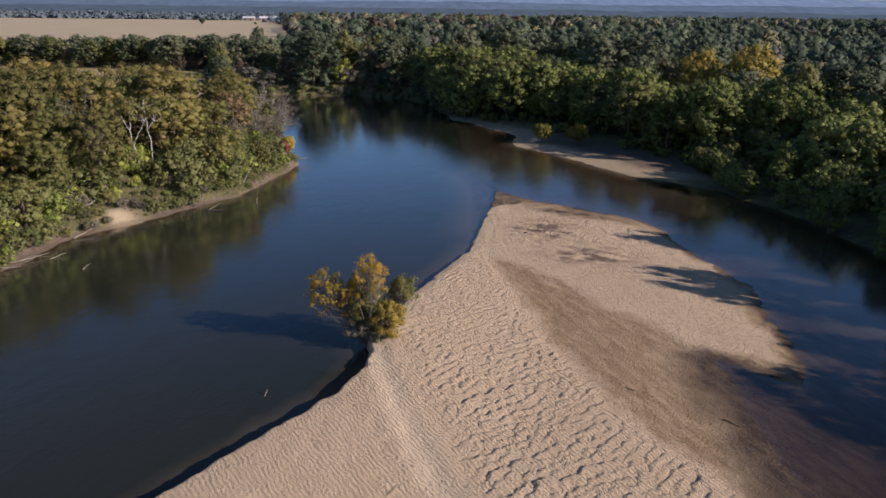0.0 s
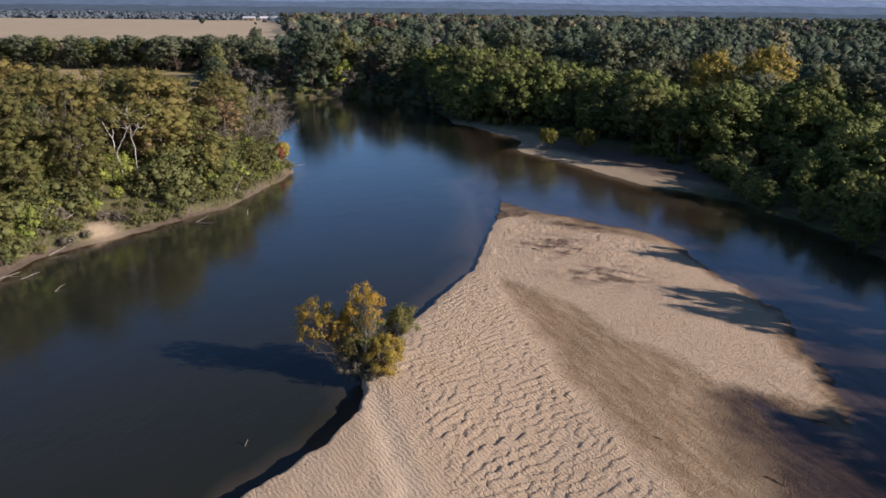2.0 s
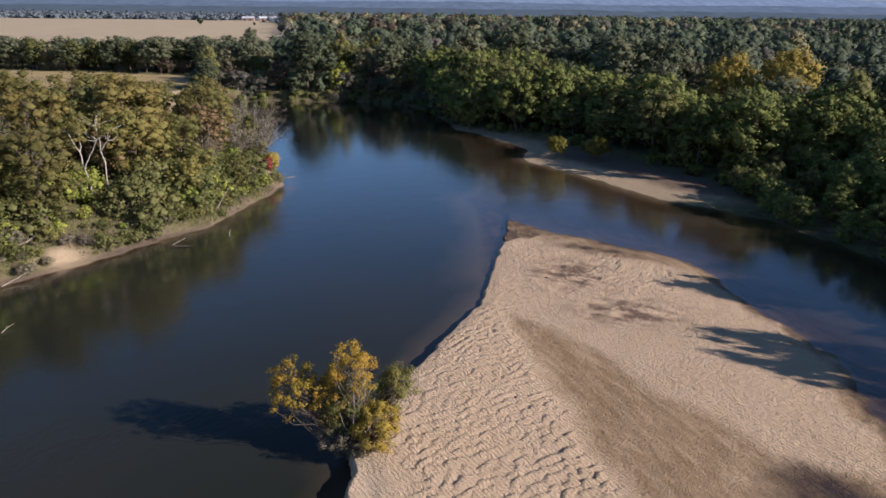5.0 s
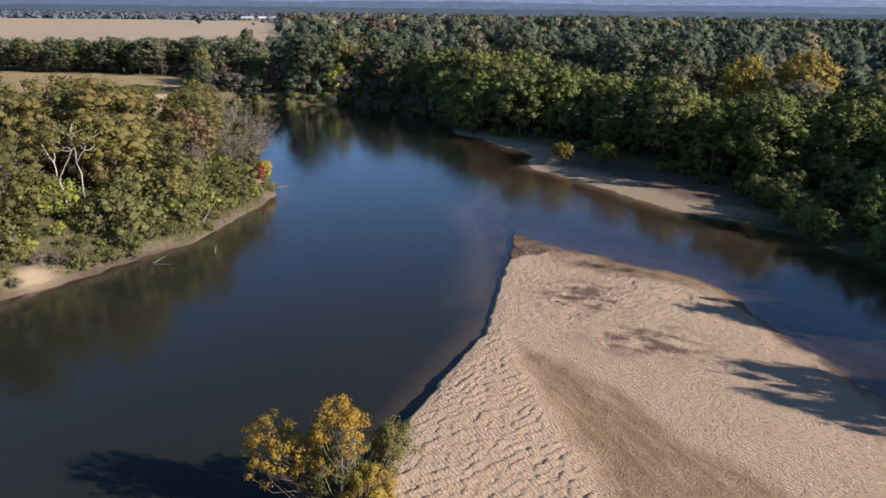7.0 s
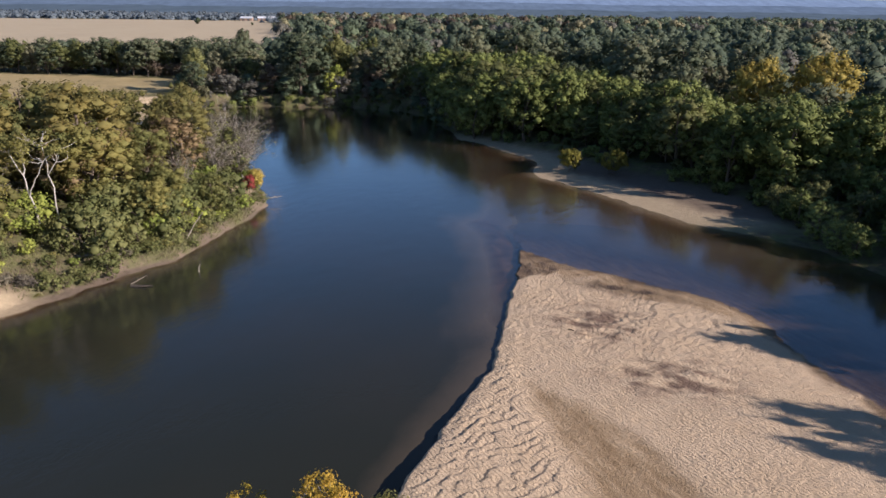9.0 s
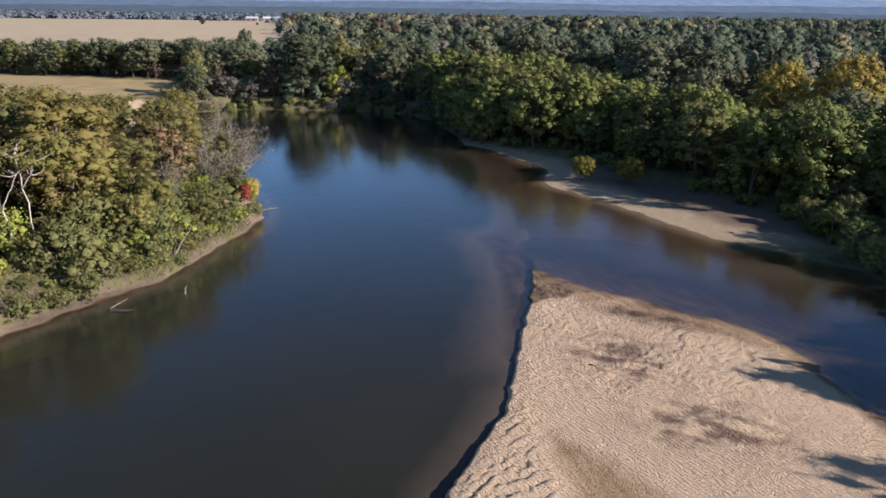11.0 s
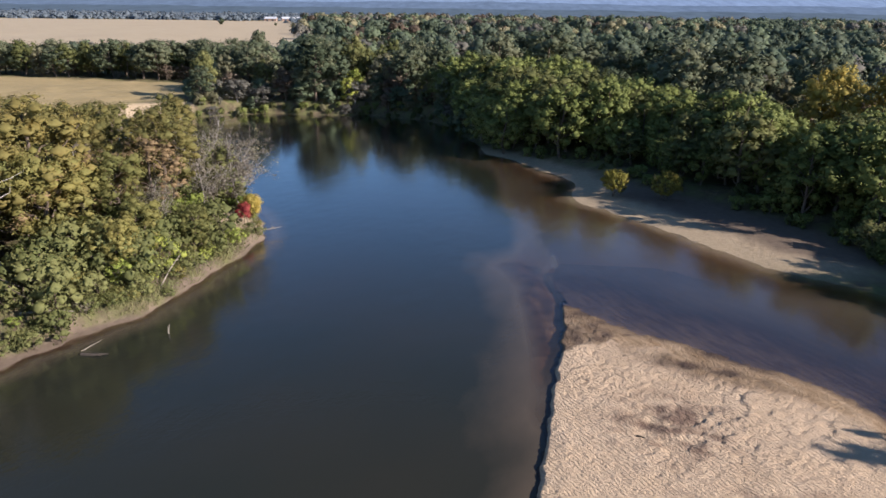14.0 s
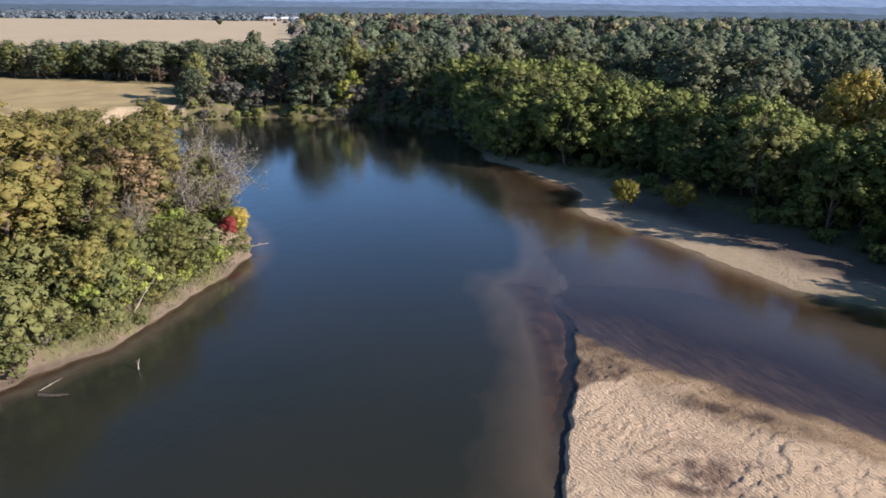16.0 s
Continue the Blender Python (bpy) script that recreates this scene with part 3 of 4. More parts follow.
def leaf_points(rng, clumps, per, size, up=0.4, shell=0.55, tilt=0.42, heart=None, crown=0.5):
    """Leaf sprays in the outer part of round clumps (x, y, z, radius, squash): one small triangle each, and its normal, rounded by clump and crown."""
    cl = np.repeat(np.array(clumps, float), per, 0)
    n = len(cl)
    d = rng.normal(size=(n, 3))
    d[:, 2] += 0.25
    d = unit(d)
    r = cl[:, 3] * (shell + (1.08 - shell) * rng.random(n) ** 0.7)
    pos = cl[:, :3] + d * r[:, None] * np.stack([np.ones(n), np.ones(n), cl[:, 4]], 1)
    nor = unit(d + rng.normal(0, tilt, (n, 3)) + [0, 0, up])
    t1 = unit(np.cross(nor, rng.normal(size=(n, 3))))
    t2 = np.cross(nor, t1)
    s = size * (0.55 + 0.9 * rng.random(n))[:, None]
    co = np.stack([pos + t1 * s, pos - t1 * s * 0.5 + t2 * s * 0.75, pos - t1 * s * 0.6 - t2 * s * 0.7], 1).reshape(-1, 3)
    soft = 0.8 * d + 0.4 * nor
    if heart is not None:
        soft += crown * unit(pos - np.array(heart))
    return co, np.repeat(unit(soft), 3, 0)


KNOT = np.array([(0, 0, 1), (1, 0, 0.1), (0, 1, -0.1), (-1, 0, 0.1), (0, -1, -0.1), (0, 0, -1)], float)
KNOT_FACES = np.array([(0, 1, 2), (0, 2, 3), (0, 3, 4), (0, 4, 1), (5, 2, 1), (5, 3, 2), (5, 4, 3), (5, 1, 4)])


def hearts(rng, clumps, share=0.7, heart=None, crown=0.5):
    """The dense inside of leaf clumps: uneven many-sided lumps."""
    cl = np.array(clumps, float)
    n = len(cl)
    a = rng.uniform(0, 6.3, n)
    c, s = np.cos(a)[:, None], np.sin(a)[:, None]
    d = np.stack([KNOT[None, :, 0] * c - KNOT[None, :, 1] * s, KNOT[None, :, 0] * s + KNOT[None, :, 1] * c, np.repeat(KNOT[None, :, 2], n, 0)], 2)
    r = cl[:, 3][:, None] * share * rng.uniform(0.8, 1.15, (n, 6))
    pos = cl[:, None, :3] + d * r[:, :, None] * np.stack([np.ones(n), np.ones(n), cl[:, 4]], 1)[:, None, :]
    soft = 0.9 * d.reshape(-1, 3)
    if heart is not None:
        soft = soft + crown * unit(pos.reshape(-1, 3) - np.array(heart))
    faces = (KNOT_FACES[None] + 6 * np.arange(n)[:, None, None]).reshape(-1, 3)
    return pos.reshape(-1, 3), unit(soft), faces


def joined(leaves, cores):
    """One mesh's points, normals and faces from leaves and dense insides."""
    co, normals = leaves
    faces = np.arange(len(co)).reshape(-1, 3)
    if cores is None:
        return co, normals, faces
    return np.concatenate([co, cores[0]]), np.concatenate([normals, cores[1]]), np.concatenate([faces, cores[2] + len(co)])


def leaf_mesh(name, rng, clumps, *args, core=0.0, **kw):
    heart = np.mean([c[:3] for c in clumps], 0) - (0, 0, 1)
    leaves = leaf_points(rng, clumps, *args, heart=heart, **kw)
    co, normals, faces = joined(leaves, hearts(rng, clumps, core, heart) if core else None)
    me = bpy.data.meshes.new(name)
    fill(me, co, faces, normals)
    return me


def crown_clumps(rng, height, low, radius, count, lump, squash=0.8, lean=(0, 0)):
    """Places of leaf clumps through an uneven crown between two heights."""
    mid, half = (height + low) / 2, (height - low) / 2
    out = []
    wide = 0.75 + 0.5 * rng.random(6)
    for i in range(count):
        d = rng.normal(size=3)
        d[2] += 0.35
        d /= np.linalg.norm(d)
        ang = math.atan2(d[1], d[0])
        w = wide[int((ang + math.pi) / (2 * math.pi) * 5.999)]
        k = 0.5 + 0.38 * rng.random()
        c = (lean[0] + d[0] * radius * w * k, lean[1] + d[1] * radius * w * k, mid + d[2] * half * k)
        out.append((*c, lump * (0.7 + 0.6 * rng.random()), squash))
    return out


def tree(name, seed, height, low, radius, count, lump, per, size, leaf, wood, label, category="tree", group="", stems=1, girth=0.02, squash=0.98, shell=0.45, core=0.56):
    """A broadleaf tree: tapered trunk with limbs, and a crown of leaf clumps."""
    rng = np.random.default_rng(seed)
    ob = thing(name, label, category, group)
    clumps = crown_clumps(rng, height, low, radius, count, lump, squash)
    lines = []
    for s in range(stems):
        bx, by = (rng.normal(0, 0.5, 2) if stems > 1 else (0, 0))
        tx, ty = rng.normal(0, radius * (0.14 if stems == 1 else 0.4), 2)
        main = bent(rng, (bx, by, -0.6), (tx, ty, height * 0.86), height * girth, height * girth * 0.22, 6, 0.03)
        lines.append(main)
        picks = rng.permutation(len(clumps))[: 9 if stems == 1 else 4]
        for c in picks:
            end = clumps[c]
            k = int(np.clip(round((end[2] / height - 0.18) / 0.86 * 6), 1, 5))
            st = main[k]
            lines.append(bent(rng, st[:3], end[:3], st[3] * 0.6, 0.03, 3, 0.1))
    part("trunk", tubes("trunk", lines, 5), wood, ob)
    part("crown", leaf_mesh("crown", rng, clumps, per, size, shell=shell, core=core), leaf, ob)
    return ob


def bare_tree(name, seed, height, radius, wood, label, leaf=None, category="tree", group="", twigs=5, girth=0.016, first=0.3):
    """A leafless tree: trunk, limbs and a haze of twigs."""
    rng = np.random.default_rng(seed)
    ob = thing(name, label, category, group)
    main = bent(rng, (0, 0, -0.5), (*rng.normal(0, radius * 0.15, 2), height * 0.9), height * girth, 0.03, 7, 0.03)
    lines, fine_lines, ends = [main], [], []
    for i in range(20):
        u = first + (0.95 - first) * rng.random()
        k = min(6, int(u * 7))
        a = np.array(main[k][:3])
        ang = rng.random() * 2 * math.pi
        out = radius * (0.55 + 0.6 * rng.random()) * (1.15 - 0.5 * u)
        c = a + [math.cos(ang) * out, math.sin(ang) * out, out * (0.5 + 0.8 * rng.random())]
        limb = bent(rng, a, c, main[k][3] * 0.5, 0.025, 4, 0.1)
        lines.append(limb)
        for j in range(twigs):
            s = np.array(limb[1 + j % 4][:3])
            e = s + rng.normal(0, 1, 3) * out * 0.26 + (c - a) * 0.3 + [0, 0, 0.5]
            fine_lines.append(bent(rng, s, e, 0.035, 0.014, 2, 0.1))
            for f in range(2):
                t = s + (e - s) * rng.uniform(0.4, 0.8)
                fine_lines.append(bent(rng, t, t + rng.normal(0, 0.4, 3) + (e - s) * 0.35, 0.022, 0.01, 1, 0.1))
            ends.append((*e, 1.0, 0.8))
    part("trunk", tubes("trunk", lines, 5), wood, ob)
    tagged(part("branchwork", tubes("branchwork", fine_lines, 3), wood, ob), kind="stuff")
    if leaf:
        part("foliage", leaf_mesh("foliage", rng, ends, 18, 0.15, shell=0.1), leaf, ob)
    return ob


def ground_at(x, y):
    return float(land_height(np.array([x]), np.array([y]))[0][0])


class Planter:
    """Sets copies of a few grown trees about the place; the first of each kind is the grown one itself."""

    def __init__(self, kinds):
        self.kinds, self.used = kinds, set()

    def put(self, k, x, y, z, turn, scale, wide=1.0):
        m = pose(x, y, z, 0, 0, turn) @ Matrix.Diagonal((scale * wide, scale * wide, scale, 1))
        ob = self.kinds[k]
        if k in self.used:
            return copy_thing(ob, m)
        self.used.add(k)
        ob.matrix_basis = m
        return ob


def scatter(rng, x0, x1, y0, y1, step):
    xs, ys = np.meshgrid(np.arange(x0, x1, step), np.arange(y0, y1, step))
    xs = xs.ravel() + rng.uniform(-0.42, 0.42, xs.size) * step
    ys = ys.ravel() + rng.uniform(-0.42, 0.42, ys.size) * step
    return xs, ys


# ---- woods on the inner bank ----
BANK = "trees on the wooded point"
left_kinds = [
    tree("broadleaf_tree", 1, 17.0, 3.0, 5.2, 129, 0.96, 47, 0.125, LEAF_GOLD, BARK, "tall broadleaf tree in golden olive autumn leaf", group=BANK),
    tree("broadleaf_tree", 2, 15.5, 2.0, 4.6, 116, 0.92, 47, 0.125, LEAF_GOLD, BARK, "rounded broadleaf tree with yellowing olive crown", group=BANK),
    tree("broadleaf_tree", 3, 15.0, 1.5, 4.4, 112, 0.89, 46, 0.125, LEAF_OLIVE, BARK, "broadleaf tree with dull olive green crown", group=BANK),
    tree("broadleaf_tree", 4, 13.0, 1.0, 3.8, 99, 0.81, 45, 0.120, LEAF_OLIVE, BARK, "smaller olive green broadleaf tree on the bank", group=BANK),
    tree("broadleaf_tree", 5, 14.0, 0.8, 3.9, 105, 0.85, 45, 0.120, LEAF_GREEN, BARK, "dark green broadleaf tree with dense crown", group=BANK),
    tree("broadleaf_tree", 6, 12.5, 1.8, 3.6, 85, 0.73, 34, 0.117, LEAF_RUST, BARK, "thin rust brown autumn tree", group=BANK, core=0.45, shell=0.3),
    tree("broadleaf_tree", 7, 11.0, 0.6, 3.2, 88, 0.69, 43, 0.112, LEAF_LIME, BARK, "young yellow green tree, leafy to the ground", group=BANK),
    tree("broadleaf_tree", 8, 13.5, 2.5, 4.2, 85, 0.77, 28, 0.100, LEAF_GREY, BARK_GREY, "half bare grey brown tree", group=BANK, core=0.45, shell=0.3),
]
left = Planter(left_kinds)
bare_kinds = [
    bare_tree("bare_tree", 21, 10.0, 4.2, BARK_GREY, "leafless grey tree with a spreading head of twigs", LEAF_GREY, group=BANK, twigs=9),
]
bare = Planter(bare_kinds)
rng = np.random.default_rng(5)
xs, ys = scatter(rng, -150, -28, 62, 190, 6.0)
zs, sls, _ = land_height(xs, ys)
OPEN_SPOTS = [(-38.5, 140, 4.0), (-37.5, 147.5, 6.8), (-50.2, 109, 3.2), (-40.8, 147.8, 3.0), (-48.8, 110.5, 6.0), (-51, 112.5, 5.0), (-46.3, 106.5, 4.5), (-44.5, 108.5, 3.5), (-48, 104, 4.0), (-58, 112, 4.0), (-47.5, 106, 3.0)]
for x, y, z, s in zip(xs, ys, zs, sls):
    if s < 3.0 or x < -0.74 * y - 14 or any(math.hypot(x - a, y - c) < r for a, c, r in OPEN_SPOTS):
        continue
    edge = s < 12
    if edge:
        k = rng.choice(8, p=[0.14, 0.16, 0.17, 0.15, 0.08, 0.11, 0.09, 0.1])
    else:
        k = rng.choice(8, p=[0.25, 0.2, 0.15, 0.08, 0.08, 0.1, 0.05, 0.09])
    if x < -55 and y < 116 and rng.random() < 0.45:
        k = rng.choice([3, 4, 6])
    left.put(k, x, y, z, rng.uniform(0, 360), rng.uniform(0.8, 1.02) * (0.6 + 0.4 * min(1.0, (s - 3) / 8)) * (1.2 - 0.4 * float(ease(y, 125, 162))) * (0.68 if -92 < x < -68 and y > 152 else 1.0), rng.uniform(1.0, 1.25))
for x, y, k, scale in [(-42.0, 157.5, 6, 0.92), (-45.5, 154, 3, 0.85), (-50, 161, 1, 0.9), (-46, 165, 7, 0.75), (-41.5, 163.5, 5, 0.6), (-55, 152, 0, 0.92),
                       (-47.5, 147, 2, 0.85), (-44.5, 141, 7, 0.62)]:
    left.put(k, x, y, ground_at(x, y) - 0.2, rng.uniform(0, 360), scale, 1.05)
for x, y, k, scale in [(-37.2, 154.5, 0, 1.0), (-41.2, 148.8, 0, 0.9), (-41, 134, 0, 0.6), (-58, 112, 0, 1.05), (-44.2, 155.0, 0, 0.95), (-39.0, 159.5, 0, 0.9)]:
    bare.put(k, x, y, ground_at(x, y), rng.uniform(0, 360), scale)



def white_tree(seed, x, y, stems, label):
    """A slender pale-barked tree that forks high up, with a thin flat head of leaves."""
    rng = np.random.default_rng(seed)
    ob = thing("white_barked_tree", label, "tree", BANK, (x, y, ground_at(x, y)))
    lines, ends = [], []
    for line in stems:
        pts = [bent(rng, a[:3], c[:3], a[3], c[3], 3, 0.04) for a, c in zip(line, line[1:])]
        lines += pts
        tip = np.array(line[-1][:3])
        for i in range(6):
            e = tip + rng.normal(0, 1, 3) * (1.6, 1.6, 0.5) + (0, 0, 1.2)
            lines.append(bent(rng, tip, e, 0.05, 0.015, 3, 0.1))
            ends.append((*e, 1.1, 0.55))
    part("trunk", tubes("trunk", lines, 6), BARK_WHITE, ob)
    part("crown", leaf_mesh("crown", rng, ends, 60, 0.18, shell=0.2), LEAF_OLIVE, ob)
    return ob


white_tree(31, -51.5, 115.2, [[(0, 0, -0.5, 0.15), (-0.4, 0, 3.0, 0.13), (-0.9, 0.1, 5.4, 0.11), (-1.3, 0.2, 8.0, 0.08), (-2.6, 0.2, 10.8, 0.06)],
                             [(-0.9, 0.1, 5.4, 0.09), (0.2, 0, 7.6, 0.07), (1.6, -0.1, 9.8, 0.06)], [(-1.3, 0.2, 8.0, 0.1), (-0.9, 0, 10.6, 0.06)]],
           "forked white barked tree with a thin olive crown")
white_tree(32, -50.0, 116.0, [[(0, 0, -0.5, 0.11), (0.2, 0, 4.0, 0.10), (-0.1, 0, 8.0, 0.08), (-0.3, 0, 11.6, 0.06)], [(-0.1, 0, 8.0, 0.09), (1.2, 0, 9.6, 0.05)]],
           "straight white barked tree with a thin olive crown")
white_tree(33, -55.0, 112.0, [[(0, 0, -0.5, 0.16), (-0.7, 0, 2.6, 0.13), (-1.1, 0.2, 4.8, 0.08)]], "broken pale trunk leaning among the shrubs")

SHRUBS = "shrubs along the river banks"


def shrub(seed, height, radius, leaf, label, per=25):
    return tree("shrub", seed, height, 0.2, radius, 26, radius * 0.36, per, 0.1, leaf, BARK, label, "shrub", SHRUBS, stems=3, girth=0.015, core=0.45)


shrub_kinds = [shrub(41, 2.6, 1.7, LEAF_GREEN, "low dense green shrub on the bank"),
               shrub(42, 2.2, 1.6, LEAF_OLIVE, "low olive green shrub on the bank"),
               shrub(43, 2.8, 1.6, LEAF_LIME, "bright yellow green shrub on the bank"),
               shrub(44, 1.8, 1.4, LEAF_GREY, "dry grey brown shrub on the bank", 40)]
shrubs = Planter(shrub_kinds)
xs, ys = scatter(rng, -85, -28, 70, 175, 1.9)
zs, sls, _ = land_height(xs, ys)
for x, y, z, s in zip(xs, ys, zs, sls):
    if 0.9 < s < 15 and rng.random() < (0.78 if s < 9.5 else 0.28) and math.hypot(x + 37.5, y - 147.5) > 5.6 and math.hypot(x + 36.2, y - 144.0) > 3.4 and math.hypot(x + 48, y - 103) > 2.5:
        shrubs.put(rng.choice(4, p=[0.45, 0.33, 0.15, 0.07]), x, y, z, rng.uniform(0, 360), rng.uniform(0.75, 1.6) * (0.5 if s < 3.0 or math.hypot(x + 48.5, y - 110) < 6 else 1.0))
xs, ys = scatter(rng, -62, -29, 84, 160, 1.25)
zs, sls, _ = land_height(xs, ys)
for x, y, z, s in zip(xs, ys, zs, sls):
    if 0.5 + 1.4 * (y < 116) < s < 4.0 and rng.random() < 0.42 and math.hypot(x + 37.5, y - 147.5) > 3.6 and math.hypot(x + 50, y - 102) > 3.0:
        shrubs.put(rng.choice(4, p=[0.4, 0.25, 0.15, 0.2]), x, y, z - 0.1, rng.uniform(0, 360), rng.uniform(0.2, 0.48), rng.uniform(1.0, 1.5))
red = tree("red_shrub", 45, 3.6, 0.5, 1.1, 26, 0.5, 110, 0.1, LEAF_RED, BARK, "bright red autumn shrub on the sandy point", "shrub", stems=2)
red.matrix_basis = pose(-34.8, 148.2, ground_at(-34.8, 148.2)) @ Matrix.Diagonal((0.95, 0.95, 0.9, 1))
amber = tree("amber_shrub", 46, 4.0, 0.4, 1.5, 30, 0.6, 100, 0.11, LEAF_YELLOW, BARK, "orange yellow autumn shrub behind the red one", "shrub", stems=2)
amber.matrix_basis = pose(-34.6, 151.4, ground_at(-34.6, 151.4))

# ---- woods on the outer bank ----
OUTER = "willows along the outer bank"
W1, W2 = "bushy yellow green willow, leafy to the ground", "dense green willow with a lumpy crown"
W3, W4 = "dark green riverside tree, leafy to the ground", "half bare greyish riverside tree"
willow_kinds = [
    tree("willow_tree", 61, 12.0, 0.6, 3.4, 78, 0.82, 46, 0.134, LEAF_WILLOW, BARK, W1, group=OUTER),
    tree("willow_tree", 62, 10.5, 0.4, 3.2, 75, 0.80, 46, 0.134, LEAF_WILLOW, BARK, W2, group=OUTER),
    tree("willow_tree", 63, 11.0, 0.5, 3.3, 75, 0.82, 46, 0.134, LEAF_GREEN, BARK, W3, group=OUTER),
    tree("willow_tree", 64, 9.5, 1.0, 3.0, 60, 0.82, 33, 0.126, LEAF_GREY, BARK_GREY, W4, group=OUTER, core=0.45, shell=0.3),
    tree("willow_tree", 65, 12.0, 0.6, 3.4, 72, 0.86, 35, 0.158, LEAF_WILLOW, BARK, W1, group=OUTER),
    tree("willow_tree", 66, 10.5, 0.4, 3.2, 69, 0.82, 35, 0.158, LEAF_WILLOW, BARK, W2, group=OUTER),
    tree("willow_tree", 67, 11.0, 0.5, 3.3, 69, 0.86, 35, 0.158, LEAF_GREEN, BARK, W3, group=OUTER),
    tree("willow_tree", 68, 9.5, 1.0, 3.0, 57, 0.82, 28, 0.144, LEAF_GREY, BARK_GREY, W4, group=OUTER, core=0.45, shell=0.3),
]
willows = Planter(willow_kinds)
bushes = Planter([
    tree("willow_bush", 91, 4.6, 0.2, 2.6, 22, 0.95, 30, 0.28, LEAF_WILLOW, BARK, "low green willow bush at the wood's edge", "shrub", "willow bushes at the wood's edge", stems=3, girth=0.012),
    tree("willow_bush", 92, 3.8, 0.2, 2.4, 20, 0.9, 30, 0.28, LEAF_GREEN, BARK, "low dark green bush at the wood's edge", "shrub", "willow bushes at the wood's edge", stems=3, girth=0.012)])


def reach(s, y):
    """How tall a willow grows, for its distance from the water."""
    return (0.93 + (0.42 if y < 94 else 0.15) * min(1.0, s / 10)) * (1 - 0.15 * float(ease(y, 92, 106) * (1 - ease(y, 130, 150)))) * (0.75 + 0.25 * float(ease(y, 50, 64)))


SHRUB_SPOTS = [(24.4, 173.2, 4.5), (33.2, 171, 5.0), (36.5, 171, 4.5), (38.5, 170, 4.5)]


def free(x, y):
    return all(math.hypot(x - a, y - c) > r for a, c, r in SHRUB_SPOTS)


xs, ys = scatter(rng, -10, 110, -6, 262, 5.05)
zs, _, srs = land_height(xs, ys)
for x, y, z, s in zip(xs, ys, zs, srs):
    start = float(beach_width(y)) - 0.5
    if start - (0.6 if y < 140 else 0) < s < start + (31 if y > 60 else 9) and x < max(0.72 * y + 22, 74) and free(x, y):
        k = rng.choice(4, p=[0.42, 0.34, 0.18, 0.06]) + (4 if y > 150 or s > start + 14 else 0)
        scale = rng.uniform(0.85, 1.12) * reach(s, y) * (0.8 if 58 < x < 86 and 168 < y < 186 else 1.0)
        cap = sun_cap(x, y)
        if cap < 5.0:
            continue
        scale = min(scale, cap / 12.0)
        willows.put(k, x, y, z - (1.0 if y < 150 else 0.3), rng.uniform(0, 360), scale, min(2.0, max(rng.uniform(1.02, 1.22), 0.72 / scale)))
xs, ys = scatter(rng, 0, 60, 140, 216, 3.6)
zs, _, srs = land_height(xs, ys)
for x, y, z, s in zip(xs, ys, zs, srs):
    start = float(beach_width(y)) - 0.5
    if start < s < start + 7 and free(x, y) and sun_cap(x, y) > 2.5:
        bushes.put(rng.choice([0, 0, 1]), x, y, z - 0.2, rng.uniform(0, 360), min(rng.uniform(0.45, 0.75) + 0.06 * (s - start), sun_cap(x, y) / 5.5))
TALL = "tall trees of the wood behind the river"
wood_kinds = [
    tree("forest_tree", 71, 20.0, 3.0, 6.2, 81, 1.50, 30, 0.285, LEAF_DEEP, BARK, "tall deep green forest tree", group=TALL),
    tree("forest_tree", 72, 18.0, 2.5, 5.8, 75, 1.41, 30, 0.285, LEAF_GREEN, BARK, "tall green forest tree", group=TALL),
    tree("forest_tree", 73, 17.0, 2.0, 5.4, 70, 1.41, 30, 0.276, HAZE_OLIVE, BARK, "olive green forest tree", group=TALL),
    tree("forest_tree", 74, 16.0, 2.0, 4.8, 65, 1.28, 33, 0.201, HAZE_RUST, BARK, "rust brown forest tree in autumn leaf", group=TALL, core=0.45, shell=0.3),
    tree("forest_tree", 75, 16.5, 2.0, 5.2, 65, 1.32, 28, 0.201, HAZE_GREY, BARK_GREY, "half bare grey forest tree", group=TALL, core=0.45, shell=0.3),
    tree("forest_tree", 76, 15.0, 1.5, 5.0, 65, 1.32, 36, 0.252, LEAF_LIME, BARK, "yellow green forest tree", group=TALL),
    tree("forest_tree", 77, 19.0, 3.0, 6.2, 117, 1.19, 52, 0.201, LEAF_YELLOW, BARK, "broad amber yellow autumn tree above the wood", group=TALL),
]
woods = Planter(wood_kinds)
FRINGE = "trees along the far bank"
fringe = Planter([
    tree("bank_tree", 95, 10.5, 0.3, 3.4, 32, 1.2, 44, 0.36, HAZE_OLIVE, BARK, "olive green tree overhanging the far bank", group=FRINGE),
    tree("bank_tree", 96, 11.5, 0.3, 3.6, 32, 1.25, 44, 0.36, HAZE_GREEN, BARK, "dark green tree overhanging the far bank", group=FRINGE),
    tree("bank_tree", 97, 9.5, 0.8, 3.2, 26, 1.2, 34, 0.32, HAZE_GREY, BARK_GREY, "half bare grey tree on the far bank", group=FRINGE, core=0.45, shell=0.3),
    tree("bank_tree", 98, 10.0, 0.3, 3.2, 28, 1.2, 40, 0.34, HAZE_RUST, BARK, "rust brown tree on the far bank", group=FRINGE, core=0.45, shell=0.3)])
xs, ys = scatter(rng, -100, 8, 236, 285, 4.2)
zs, _, srs = land_height(xs, ys)
